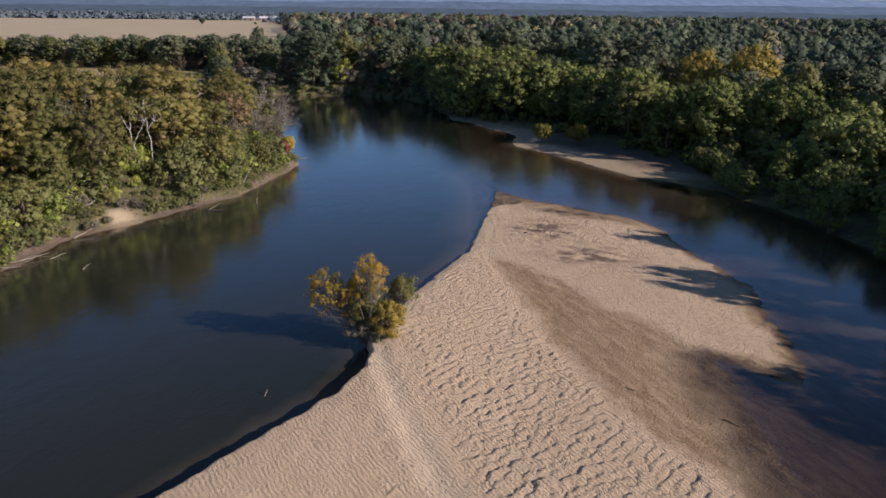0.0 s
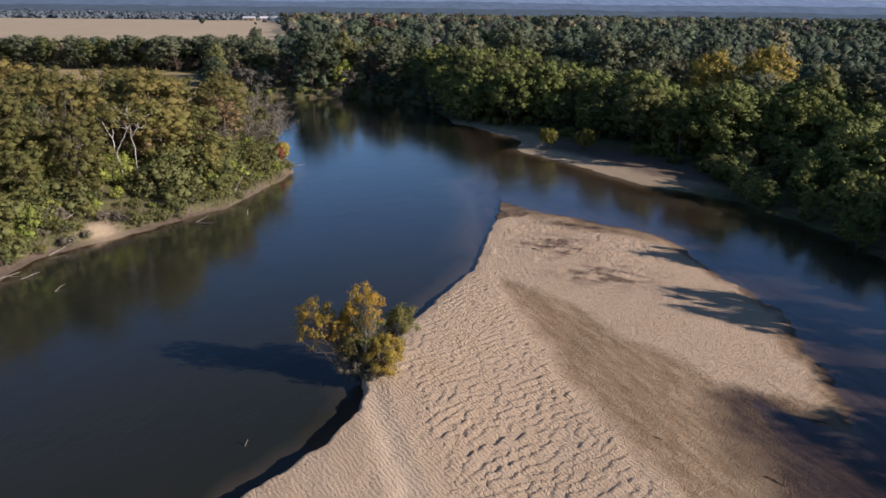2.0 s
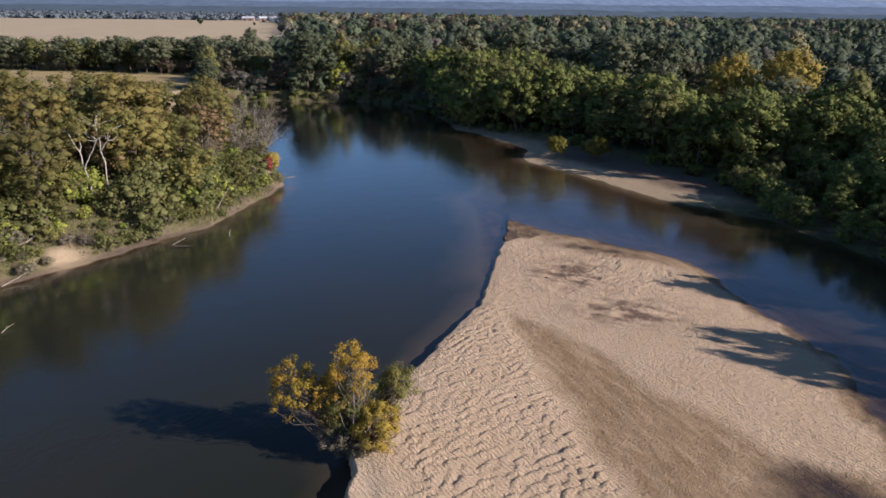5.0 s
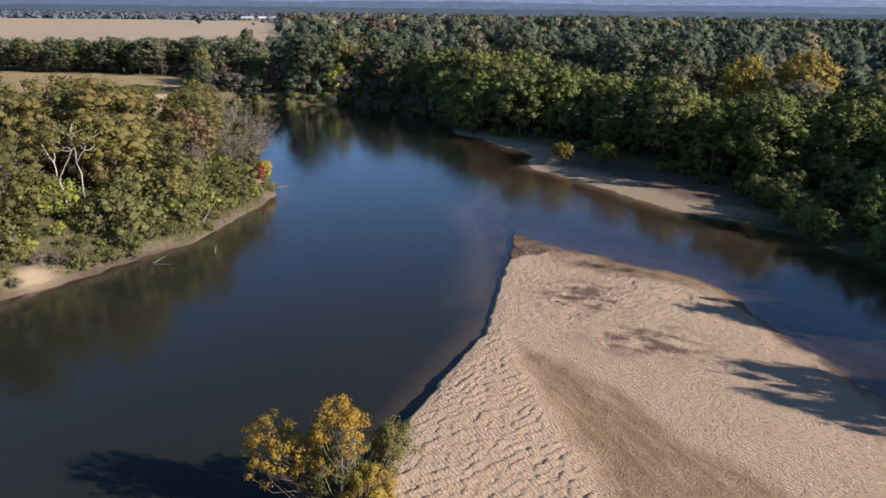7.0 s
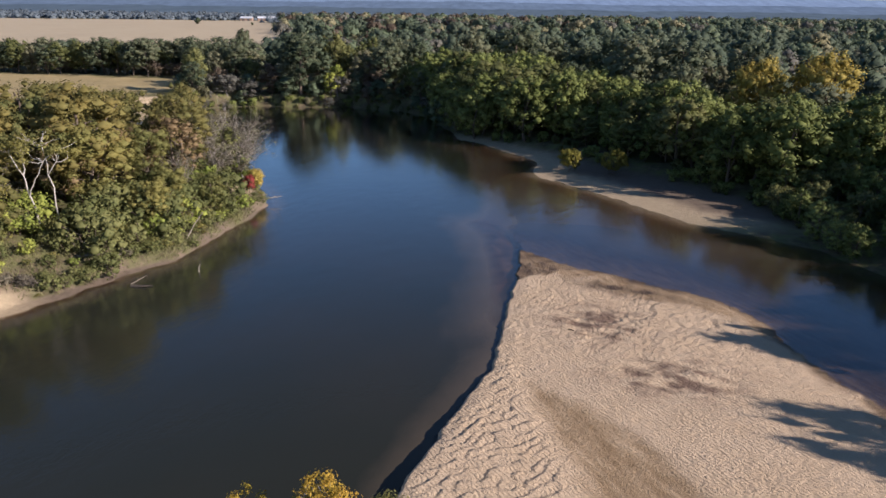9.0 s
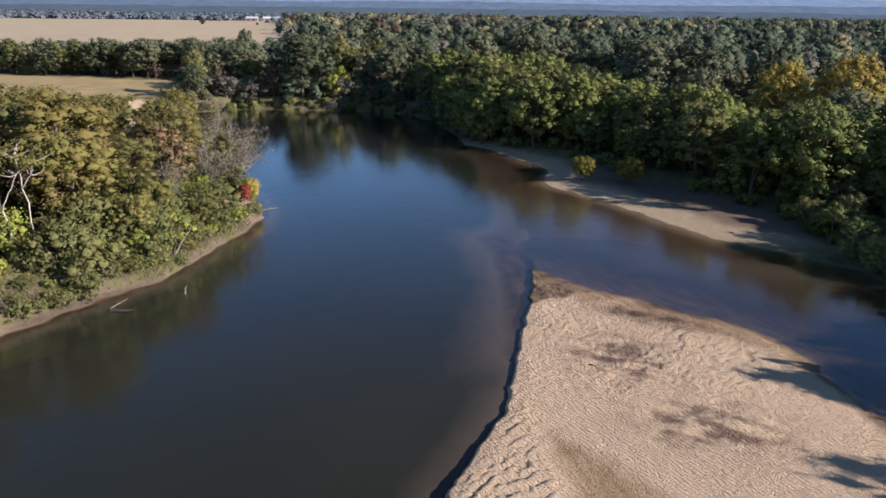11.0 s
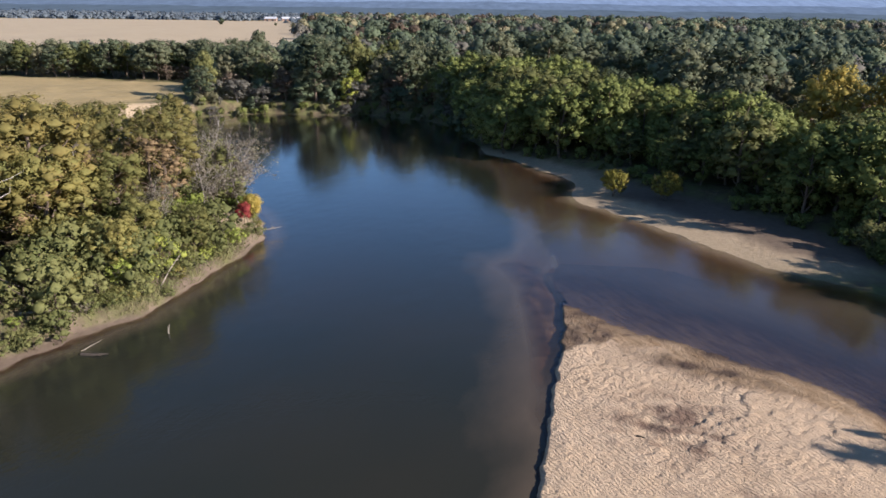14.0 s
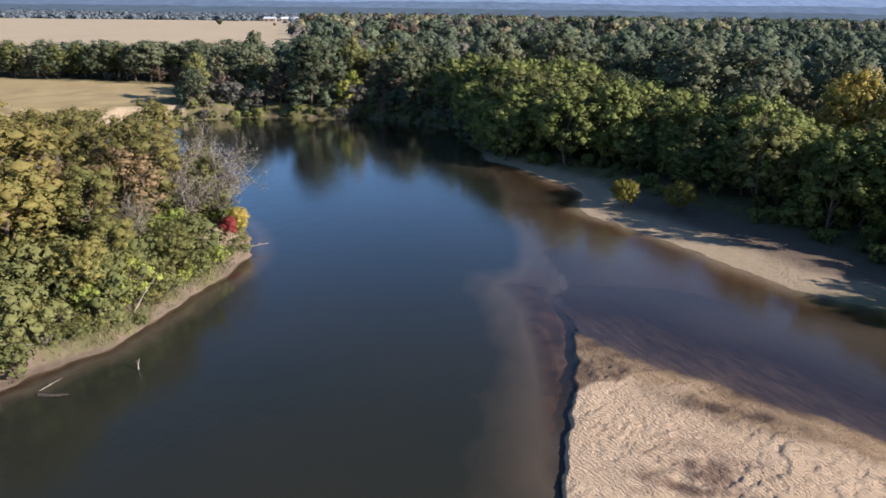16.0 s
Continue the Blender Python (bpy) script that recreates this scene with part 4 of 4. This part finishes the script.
for x, y, z, s in zip(xs, ys, zs, srs):
    if 0.4 < s < 13 and x > -90:
        fringe.put(rng.choice(4, p=[0.36, 0.36, 0.18, 0.1]), x, y, z - 0.5, rng.uniform(0, 360), rng.uniform(0.6, 1.1) * (0.65 if s < 3 else 1.0), rng.uniform(1.0, 1.3))
xs, ys = scatter(rng, -92, 4, 236, 275, 2.6)
zs, _, srs = land_height(xs, ys)
for x, y, z, s in zip(xs, ys, zs, srs):
    if 0.3 < s < 4.5:
        bushes.put(rng.choice([0, 1, 1]), x, y, z - 0.2, rng.uniform(0, 360), rng.uniform(0.45, 0.85))
xs, ys = scatter(rng, -330, 330, 40, 392, 9.4)
zs, _, srs = land_height(xs, ys)
fld = np.maximum(depth_in(NEAR_FIELD, xs, ys), depth_in(FAR_FIELD, xs, ys))
behind = []
for x, y, z, s, f in zip(xs, ys, zs, srs, fld):
    north = y > 262 - 0.4 * max(0, x)
    start = 33 + 8 * float(ease(y, 120, 142) * (1 - ease(y, 188, 214)))
    if f > -5 or s < 3 or (x < -88 and y < 300) or abs(x + 10) > 0.74 * y + 24:
        continue
    if x < 4 and y > 240:
        k = rng.choice(7, p=[0.3, 0.26, 0.14, 0.08, 0.17, 0.05, 0.0])
        scale = rng.uniform(0.7, 1.0) * (0.6 + 0.4 * min(1.0, (s - 3) / 12)) * (0.8 if y > 300 and x < -40 else 1.0) * (0.8 if y > 330 and x < -80 else 1.0)
        near = s < 34 if x > -96 else y < 348
    elif s > start:
        k = rng.choice(7, p=[0.46, 0.27, 0.13, 0.06, 0.05, 0.03, 0.0])
        scale = rng.uniform(0.66, 1.16)
        scale = min(scale, sun_cap(x, y) / 20)
        gap = [(x - a, y - c) for a, c in ((67.5, 187), (79, 182))]
        if min(math.hypot(*g) for g in gap) < 11:
            continue
        if any(0 < g[0] * 0.94 - g[1] * 0.33 < 48 and abs(g[0] * 0.33 + g[1] * 0.94) < 11 for g in gap):
            scale *= 0.55
        near = s < start + 24 and y > 90
    else:
        continue
    if near:
        woods.put(k, x, y, z - 0.8, rng.uniform(0, 360), scale, rng.uniform(0.95, 1.2))
    else:
        behind.append((x, y, z, min(k, 4) if rng.random() < 0.6 else 0, 18 * scale * rng.uniform(0.7, 1.25)))
xs, ys = scatter(rng, -310, -98, 327, 346, 6.8)
for x, y in zip(xs, ys):
    if depth_in(NEAR_FIELD, np.array([x]), np.array([y]))[0] < -2 and abs(x + 10) < 0.74 * y + 20:
        woods.put(rng.choice(6, p=[0.36, 0.26, 0.1, 0.12, 0.16, 0.0]), x, y, 2.4, rng.uniform(0, 360), rng.uniform(0.6, 0.82), rng.uniform(1.1, 1.35))
woods.put(0, -50.5, 272, ground_at(-50.5, 272) - 0.5, 40, 0.92, 1.3)
for x, y, scale in [(67.5, 187, 0.98), (79, 182, 0.93)]:
    woods.put(6, x, y, ground_at(x, y), rng.uniform(0, 360), scale * 1.16, 1.05)

for x, y, scale, k, wide, turned in [(66, 84.7, 0.97, 1, 0.72, 20), (66, 70, 0.99, 1, 0.72, 140), (66.5, 64, 0.97, 1, 0.68, 260), (67, 43, 0.78, 0, 1.0, 0), (66, 36.5, 0.8, 1, 1.0, 90),
                                     (66, 20, 0.8, 0, 1.0, 180), (65.5, 54, 0.72, 1, 1.0, 50)]:
    woods.put(k, x, y, ground_at(x, y) - 0.3, turned, scale, wide)

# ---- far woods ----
far_sorts = [("deep green", HAZE_DEEP), ("green", HAZE_GREEN), ("olive", HAZE_OLIVE), ("rust brown", HAZE_RUST), ("grey brown", HAZE_GREY),
             ("haze blue", HAZE_WOOD)]
far_points = [[] for _ in far_sorts]
for x, y, z, k, tall in behind:
    if rng.random() < 0.1:
        continue
    if y > 325 and x < -70:
        tall = min(tall, rng.uniform(12.5, 17) if x > -98 else rng.uniform(9, 12))
    cl = crown_clumps(rng, z + tall, z + tall * 0.35, 5.8, 20, 2.2, lean=(x, y))
    heart = (x, y, z + tall * 0.55)
    far_points[k].append(joined(leaf_points(rng, cl, 16, 0.47, shell=0.65, tilt=0.25, heart=heart, crown=0.9), hearts(rng, cl, 0.7, heart, 0.9)))
for y0, y1, step, count, per, size, lump in ((396, 700, 13.0, 10, 12, 0.82, 3.0), (700, 1200, 18.0, 7, 8, 1.6, 4.6), (1200, 2000, 26.0, 5, 5, 3.2, 9.0)):
    xs, ys = scatter(rng, -0.76 * y1, 0.76 * y1, y0, y1, step)
    keep = (np.abs(xs) < 0.7 * ys + 20) & (np.maximum(depth_in(NEAR_FIELD, xs, ys), depth_in(FAR_FIELD, xs, ys)) < -2)
    xs, ys = xs[keep], ys[keep]
    zs = land_height(xs, ys)[0]
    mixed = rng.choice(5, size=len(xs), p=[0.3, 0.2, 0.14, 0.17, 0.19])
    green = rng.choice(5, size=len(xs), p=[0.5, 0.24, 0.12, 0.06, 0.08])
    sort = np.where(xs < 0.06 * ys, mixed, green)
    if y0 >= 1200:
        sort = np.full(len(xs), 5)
    tall = rng.uniform(11, 24, len(xs)) if y0 < 1200 else rng.uniform(13, 17, len(xs))
    for k in range(len(far_sorts)):
        i = np.nonzero(sort == k)[0]
        if not len(i):
            continue
        i = np.repeat(i, count)
        a, r = rng.uniform(0, 6.3, len(i)), lump * 1.5 * np.sqrt(rng.random(len(i)))
        high = zs[i] + tall[i] - lump * (0.7 + 0.9 * (r / lump / 1.5) ** 2) - lump * rng.uniform(0, 0.3, len(i))
        cl = np.stack([xs[i] + r * np.cos(a), ys[i] + r * np.sin(a), high, lump * rng.uniform(0.5, 0.95, len(i)), np.full(len(i), 0.9)], 1)
        heart = np.stack([xs[i], ys[i], zs[i] + tall[i] - 2 * lump], 1)
        leaves = leaf_points(rng, cl, per, size, shell=0.7, tilt=0.2, heart=np.repeat(heart, per, 0), crown=1.0)
        far_points[k].append(joined(leaves, hearts(rng, cl, 0.75, np.repeat(heart, 6, 0), 1.0)))
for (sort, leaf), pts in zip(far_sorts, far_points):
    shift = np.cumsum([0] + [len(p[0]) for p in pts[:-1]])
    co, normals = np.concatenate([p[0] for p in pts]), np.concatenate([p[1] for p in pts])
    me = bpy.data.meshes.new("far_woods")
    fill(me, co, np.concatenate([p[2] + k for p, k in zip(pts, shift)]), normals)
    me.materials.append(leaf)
    tagged(new("far_woods", me), "distant haze-tinted mixed autumn woodland, " + sort + " crowns", "woodland", kind="stuff")

# ---- young trees at the cut edge of the bar ----
CLUMP = "young trees on the cut edge of the sandbar"


def bar_at(x, y):
    return float(bar_height(np.array([[x]]), np.array([[y]]))[0][0, 0])


def sapling(name, seed, at, top, low, radius, count, lump, per, size, leaf, wood, label, lean=(0, 0), stems=3, category="tree"):
    """A slender tree with several stems that lean the same way."""
    rng = np.random.default_rng(seed)
    ob = thing(name, label, category, CLUMP, at)
    clumps = crown_clumps(rng, top, low, radius, count, lump, 0.85, lean)
    lines = []
    for s in range(stems):
        b0 = rng.normal(0, 0.18, 2)
        t0 = np.array(lean) * 0.85 + np.clip(rng.normal(0, radius * 0.25, 2), -0.6, 0.6)
        main = bent(rng, (*b0, -0.5), (*t0, top * rng.uniform(0.72, 0.88)), 0.085, 0.02, 7, 0.03)
        lines.append(main)
        for c in rng.permutation(len(clumps))[: count // stems]:
            end = clumps[c]
            k = int(np.clip(round(end[2] / top * 7) - 2, 1, 6))
            lines.append(bent(rng, main[k][:3], end[:3], main[k][3] * 0.5, 0.012, 3, 0.08))
    part("trunk", tubes("trunk", lines, 5), wood, ob)
    part("crown", leaf_mesh("crown", rng, clumps, per, size, shell=0.15), leaf, ob)
    return ob


LEAF_SHRUB = foliage("yellow_olive_leaves", (0.16, 0.15, 0.03), (0.3, 0.27, 0.05), (0.3, 0.2, 0.035))
LEAF_AMBER = foliage("amber_leaves", (0.23, 0.18, 0.02), (0.36, 0.31, 0.04), (0.34, 0.19, 0.03))
sapling("cottonwood_tree", 101, (-7.0, 61.8, 0.8), 9.2, 3.4, 1.9, 76, 0.42, 52, 0.077, LEAF_AMBER, BARK_GREY, "slender young tree with thinning amber orange leaves", (0.0, 0.2))
sapling("cottonwood_tree", 102, (-7.3, 62.2, 0.5), 7.8, 2.6, 2.4, 84, 0.38, 48, 0.073, LEAF_AMBER, BARK, "young tree with amber leaves leaning over the water", (-4.2, 0.2), 3)
sapling("willow_sapling", 103, (-5.6, 62.8, 0.9), 6.4, 1.4, 1.7, 56, 0.5, 92, 0.077, LEAF_OLIVE, BARK, "young green willow leaning over the sand", (1.5, 0.7), 3)
sapling("willow_sapling", 104, (-7.3, 62.3, 0.8), 6.6, 0.3, 2.3, 80, 0.5, 88, 0.077, LEAF_OLIVE, BARK, "bushy olive green willow at the bank's edge", (0.3, 0.4), 4)
sapling("low_shrub", 105, (-5.7, 61.3, 0.9), 4.4, 0.2, 1.9, 64, 0.45, 92, 0.077, LEAF_SHRUB, BARK, "low yellow green shrub on the sand", (0.4, 0.1), 4, "shrub")
sapling("low_shrub", 106, (-7.4, 61.6, 0.5), 2.8, 0.0, 1.7, 44, 0.42, 88, 0.070, LEAF_GREY, BARK, "dry brown shrub at the bank's edge", (-0.4, 0), 4, "shrub")
sapling("low_shrub", 107, (-6.4, 61.0, 0.9), 1.3, 0.1, 1.0, 20, 0.35, 80, 0.070, LEAF_GREY, BARK, "dry brown brush at the foot of the trees", (0, 0), 4, "shrub")

sapling("willow_sapling", 108, (-7.2, 62.6, 0.6), 7.0, 1.6, 2.1, 70, 0.46, 80, 0.077, LEAF_SHRUB, BARK, "bushy yellow olive willow among the young trees", (-1.3, 0.2), 4)

# ---- shrubs on the far bar ----
for seed, x, y, h, leaf in ((111, 24.4, 173.2, 5.0, LEAF_SHRUB), (112, 33.2, 171.0, 5.4, LEAF_SHRUB)):
    ob = tree("bar_shrub", seed, h, 0.3, 2.9, 90, 0.55, 60, 0.11, leaf, BARK, "rounded yellow green willow shrub on the far bar", "shrub", "shrubs on the far bar", stems=4, girth=0.012)
    ob.matrix_basis = pose(x, y, ground_at(x, y))


# ---- driftwood ----
def driftwood(name, seed, line, girth, mat, label, forks=2, group=""):
    """A bent dead branch through the given points, with broken side branches."""
    rng = np.random.default_rng(seed)
    ob = thing(name, label, "driftwood", group, line[0])
    o = np.array(line[0], float)
    pts = [np.array(p, float) - o for p in line]
    main = []
    for i, p in enumerate(pts):
        u = i / (len(pts) - 1)
        main.append((*p, girth * (1 - 0.7 * u)))
    lines = []
    for f in range(forks):
        k = 1 + f % max(1, len(pts) - 2) if len(pts) > 2 else 0
        a = pts[k]
        reach = np.linalg.norm(pts[-1]) * 0.3
        c = a + (pts[-1] - pts[0]) / max(1e-6, np.linalg.norm(pts[-1] - pts[0])) * reach + rng.normal(0, reach * 0.4, 3) * (1, 1, 0.4)
        lines.append(bent(rng, a, c, girth * 0.5, girth * 0.12, 3, 0.1))
    part("stem", tubes("stem", [main], 7), mat, ob)
    for ln in lines:
        part("branch", tubes("branch", [ln], 5), mat, ob)
    return ob


def on_bar(x, y, up=0.05):
    return (x, y, bar_at(x, y) + up)


driftwood("drift_snag", 121, [(-32.1, 114.3, -0.6), (-32.1, 114.35, 0.4), (-31.9, 114.4, 1.1)], 0.1, DRIFT, "bleached stump standing out of the water", 1)
WRECK = "dead branches in the shallows by the wooded point"
driftwood("drift_branch", 122, [(-39.2, 110.0, -0.15), (-38.3, 110.5, 0.3), (-37.4, 111.2, 0.7)], 0.07, DRIFT, "bleached branch rising from the water", 1, WRECK)
driftwood("drift_log", 123, [(-38.6, 109.4, 0.0), (-37.2, 109.2, 0.12), (-36.0, 109.5, 0.1)], 0.2, DRIFT_DARK, "dark waterlogged log lying in the shallows", 3, WRECK)
driftwood("drift_branch", 124, [(-56.6, 82.3, 0.5), (-55.3, 83.4, 0.35), (-54.1, 85.0, 0.3), (-52.8, 86.9, 0.45)], 0.1, DRIFT, "long bleached branch reaching into the water", 3, WRECK)
driftwood("drift_branch", 125, [(-57, 80.6, 0.5), (-55.4, 81.3, 0.3), (-53.9, 82.2, 0.2)], 0.08, DRIFT, "bleached branch lying at the water's edge", 2, WRECK)
driftwood("drift_branch", 126, [(-52.1, 85.5, -0.05), (-51.3, 86.4, 0.2), (-50.6, 87.2, 0.35)], 0.06, DRIFT, "forked pale branch lifting out of the water", 1, WRECK)
driftwood("drift_branch", 127, [(-45.9, 81.8, -0.05), (-45.7, 82.7, 0.25), (-45.4, 83.4, 0.35)], 0.06, DRIFT, "short pale branch poking from the water", 1, WRECK)
driftwood("fallen_trunk", 128, [(x, y, ground_at(x, y) + up) for x, y, up in ((-57.4, 95.0, 0.3), (-56.6, 97.8, 0.4), (-55.8, 99.8, 0.5), (-54.3, 101.6, 0.7), (-52.9, 104.6, 1.4))],
          0.19, DRIFT, "bleached fallen trunk on the grassy bank", 3)
driftwood("drift_branch", 137, [(-53.0, 93.6, 0.2), (-52.3, 95.4, 0.5), (-51.3, 97.1, 1.0)], 0.09, DRIFT, "bleached branch lying at the mud's edge", 1, WRECK)
driftwood("fallen_trunk", 129, [(-46.5, 113, 2.4), (-43.5, 113.6, 2.6), (-41.5, 114.0, 2.4)], 0.16, DRIFT, "pale fallen log among the bank shrubs", 1)
driftwood("leaning_trunk", 130, [(-37.2, 124.5, 1.0), (-36.5, 125.8, 2.6), (-35.5, 127.0, 4.2)], 0.11, DRIFT, "pale dead trunk leaning over the bank", 1)
driftwood("drift_branch", 131, [(-32.6, 147.4, 0.7), (-30.8, 147.0, 1.0), (-29.2, 147.9, 1.1)], 0.1, DRIFT, "bleached branch jutting over the river from the point", 2)
driftwood("brush_pile", 138, [(x, y, ground_at(x, y) + up) for x, y, up in ((-38.2, 126.4, 0.5), (-37.2, 127.6, 0.5), (-36.2, 129.0, 0.3))], 0.14, DRIFT_DARK,
          "tangle of dead dark branches on the bank's edge", 12)
driftwood("bar_log", 132, [on_bar(23.4, 49.2), on_bar(23.9, 48.8, 0.1), on_bar(24.4, 48.2, 0.02)], 0.09, DRIFT_DARK, "small dark log lying on damp sand", 1, "wood on the sandbar")
driftwood("bar_log", 133, [on_bar(30.6, 56.8), on_bar(31.1, 56.6, 0.08), on_bar(31.6, 56.3)], 0.08, DRIFT_DARK, "dark stick at the edge of the shallows", 1, "wood on the sandbar")
driftwood("bar_log", 134, [on_bar(12.1, 98.3), on_bar(12.4, 98.1, 0.1), on_bar(12.7, 97.9)], 0.08, DRIFT_DARK, "short dark stick on the dry sand", 0, "wood on the sandbar")
driftwood("bar_log", 135, [on_bar(16.6, 53.8), on_bar(16.8, 53.6, 0.06), on_bar(17.1, 53.4)], 0.05, DRIFT_DARK, "small dark twig on damp sand", 0, "wood on the sandbar")
driftwood("drift_twig", 136, [(-15.4, 52.2, -0.2), (-15.2, 52.4, 0.25), (-15.1, 52.5, 0.5)], 0.05, DRIFT, "thin twig standing out of the water", 1)


# ---- dry grass on the inner bank ----
rng = np.random.default_rng(77)
xs, ys = scatter(rng, -75, -28, 70, 165, 0.17)
zs, sls, _ = land_height(xs, ys)
keep = (sls > 0.35 + 1.6 * (1 - ease(ys, 112, 122))) & (sls < 11) & (rng.random(len(xs)) < np.clip(0.75 + 0.5 * lumps(xs, ys, 4, 52), 0, 1)) & (np.hypot(xs + 37.5, ys - 148) > 3.6) & (np.hypot(xs + 50, ys - 102) > 2.2)
xs, ys, zs = xs[keep], ys[keep], zs[keep]
n = len(xs)
ang, tall, lean = rng.uniform(0, 6.3, n), rng.uniform(0.2, 0.7, n), rng.normal(0, 0.3, (n, 2))
wide = 0.03 + 0.06 * rng.random(n)
base = np.stack([xs, ys, zs - 0.05], 1)
side = np.stack([np.cos(ang) * wide, np.sin(ang) * wide, np.zeros(n)], 1)
tip = base + np.stack([lean[:, 0], lean[:, 1], tall], 1)
co = np.stack([base - side, base + side, tip], 1).reshape(-1, 3)
GRASS = foliage("dry_bank_grass", (0.1, 0.092, 0.042), (0.24, 0.2, 0.1), (0.11, 0.13, 0.045), 0.2)
me = bpy.data.meshes.new("bank_grass")
fill(me, co, np.arange(len(co)).reshape(-1, 3))
me.materials.append(GRASS)
tagged(new("bank_grass", me), "dry tan and olive grass on the river bank", "grass", kind="stuff")


# ---- farm buildings beyond the far field ----
WHITE, nt, b = material("white_metal_siding", 0.5, 0.4)
nt.links.new(mix(nt, grain(nt, 0.6, 4), (0.55, 0.56, 0.56), (0.72, 0.73, 0.73)), b.inputs["Base Color"])
ROOF, nt, b = material("grey_metal_roof", 0.45, 0.5)
nt.links.new(mix(nt, grain(nt, 0.6, 4), (0.4, 0.41, 0.42), (0.58, 0.6, 0.62)), b.inputs["Base Color"])
DARK, nt, b = material("dark_doorway", 0.7, 0.3)
nt.links.new(mix(nt, grain(nt, 1.0, 3), (0.03, 0.03, 0.03), (0.07, 0.065, 0.06)), b.inputs["Base Color"])
BROWN, nt, b = material("brown_siding", 0.8, 0.2)
nt.links.new(mix(nt, grain(nt, 0.6, 4), (0.22, 0.15, 0.11), (0.34, 0.25, 0.19)), b.inputs["Base Color"])


def barn(x, y, turn, length, width, eave, ridge, wall, label):
    ob = thing("farm_building", label, "building", "farm buildings")
    m = bmesh.new()
    v = [m.verts.new(p) for p in ((-length / 2, -width / 2, -1), (length / 2, -width / 2, -1), (length / 2, width / 2, -1), (-length / 2, width / 2, -1),
                                  (-length / 2, -width / 2, eave), (length / 2, -width / 2, eave), (length / 2, width / 2, eave), (-length / 2, width / 2, eave),
                                  (-length / 2, 0, ridge), (length / 2, 0, ridge))]
    for f in ((0, 1, 5, 4), (1, 2, 6, 9, 5), (2, 3, 7, 6), (3, 0, 4, 8, 7)):
        m.faces.new([v[i] for i in f])
    part("wall", m, wall, ob)
    for s in (-1, 1):
        m = bmesh.new()
        a, e = width / 2 + 0.5, eave - 0.25
        low = [m.verts.new(p) for p in ((-length / 2 - 0.6, s * a, e), (length / 2 + 0.6, s * a, e), (length / 2 + 0.6, 0, ridge + 0.1), (-length / 2 - 0.6, 0, ridge + 0.1))]
        f = m.faces.new(low)
        up = bmesh.ops.extrude_face_region(m, geom=[f])["geom"]
        bmesh.ops.translate(m, verts=[g for g in up if isinstance(g, bmesh.types.BMVert)], vec=(0, 0, 0.25))
        part("roof", m, ROOF, ob)
    for k in (-0.25, 0.2):
        m = bmesh.new()
        bmesh.ops.create_cube(m, size=1)
        bmesh.ops.scale(m, vec=(4.0, 0.2, eave * 0.75), verts=m.verts)
        bmesh.ops.translate(m, vec=(k * length, -width / 2 - 0.06, eave * 0.375), verts=m.verts)
        part("door", m, DARK, ob)
    ob.matrix_basis = pose(x, y, 4, 0, 0, turn)
    return ob


barn(-347, 1490, 8, 17, 11, 5, 8.5, WHITE, "white metal farm shed with a pale gabled roof")
barn(-322, 1505, -20, 10, 8, 4, 6.5, WHITE, "smaller white farm building beside the shed")
barn(-372, 1500, 20, 26, 12, 5, 8, BROWN, "low brown farm building beside the field")
barn(-402, 1480, 0, 24, 10, 5, 8, BROWN, "low brown farm shed at the field's end")

# ---- lone trees in the fields ----
FIELD = "lone trees at the field's edge"
field_trees = Planter([
    tree("field_tree", 141, 16, 2, 6.0, 26, 2.4, 40, 0.9, LEAF_DEEP, BARK, "dark lone tree at the edge of the tan field", group=FIELD),
    tree("cedar_tree", 142, 20, 1.5, 4.2, 40, 1.7, 50, 0.5, LEAF_DEEP, BARK, "tall dark pointed tree above the wood's edge", group=FIELD)])
for x, y, scale, k in [(-380, 1130, 0.7, 0), (-300, 1140, 0.5, 0)]:
    field_trees.put(k, x, y, ground_at(x, y), rng.uniform(0, 360), scale)
field_trees.put(1, -91.4, 353, ground_at(-91.4, 353), 0, 0.95)
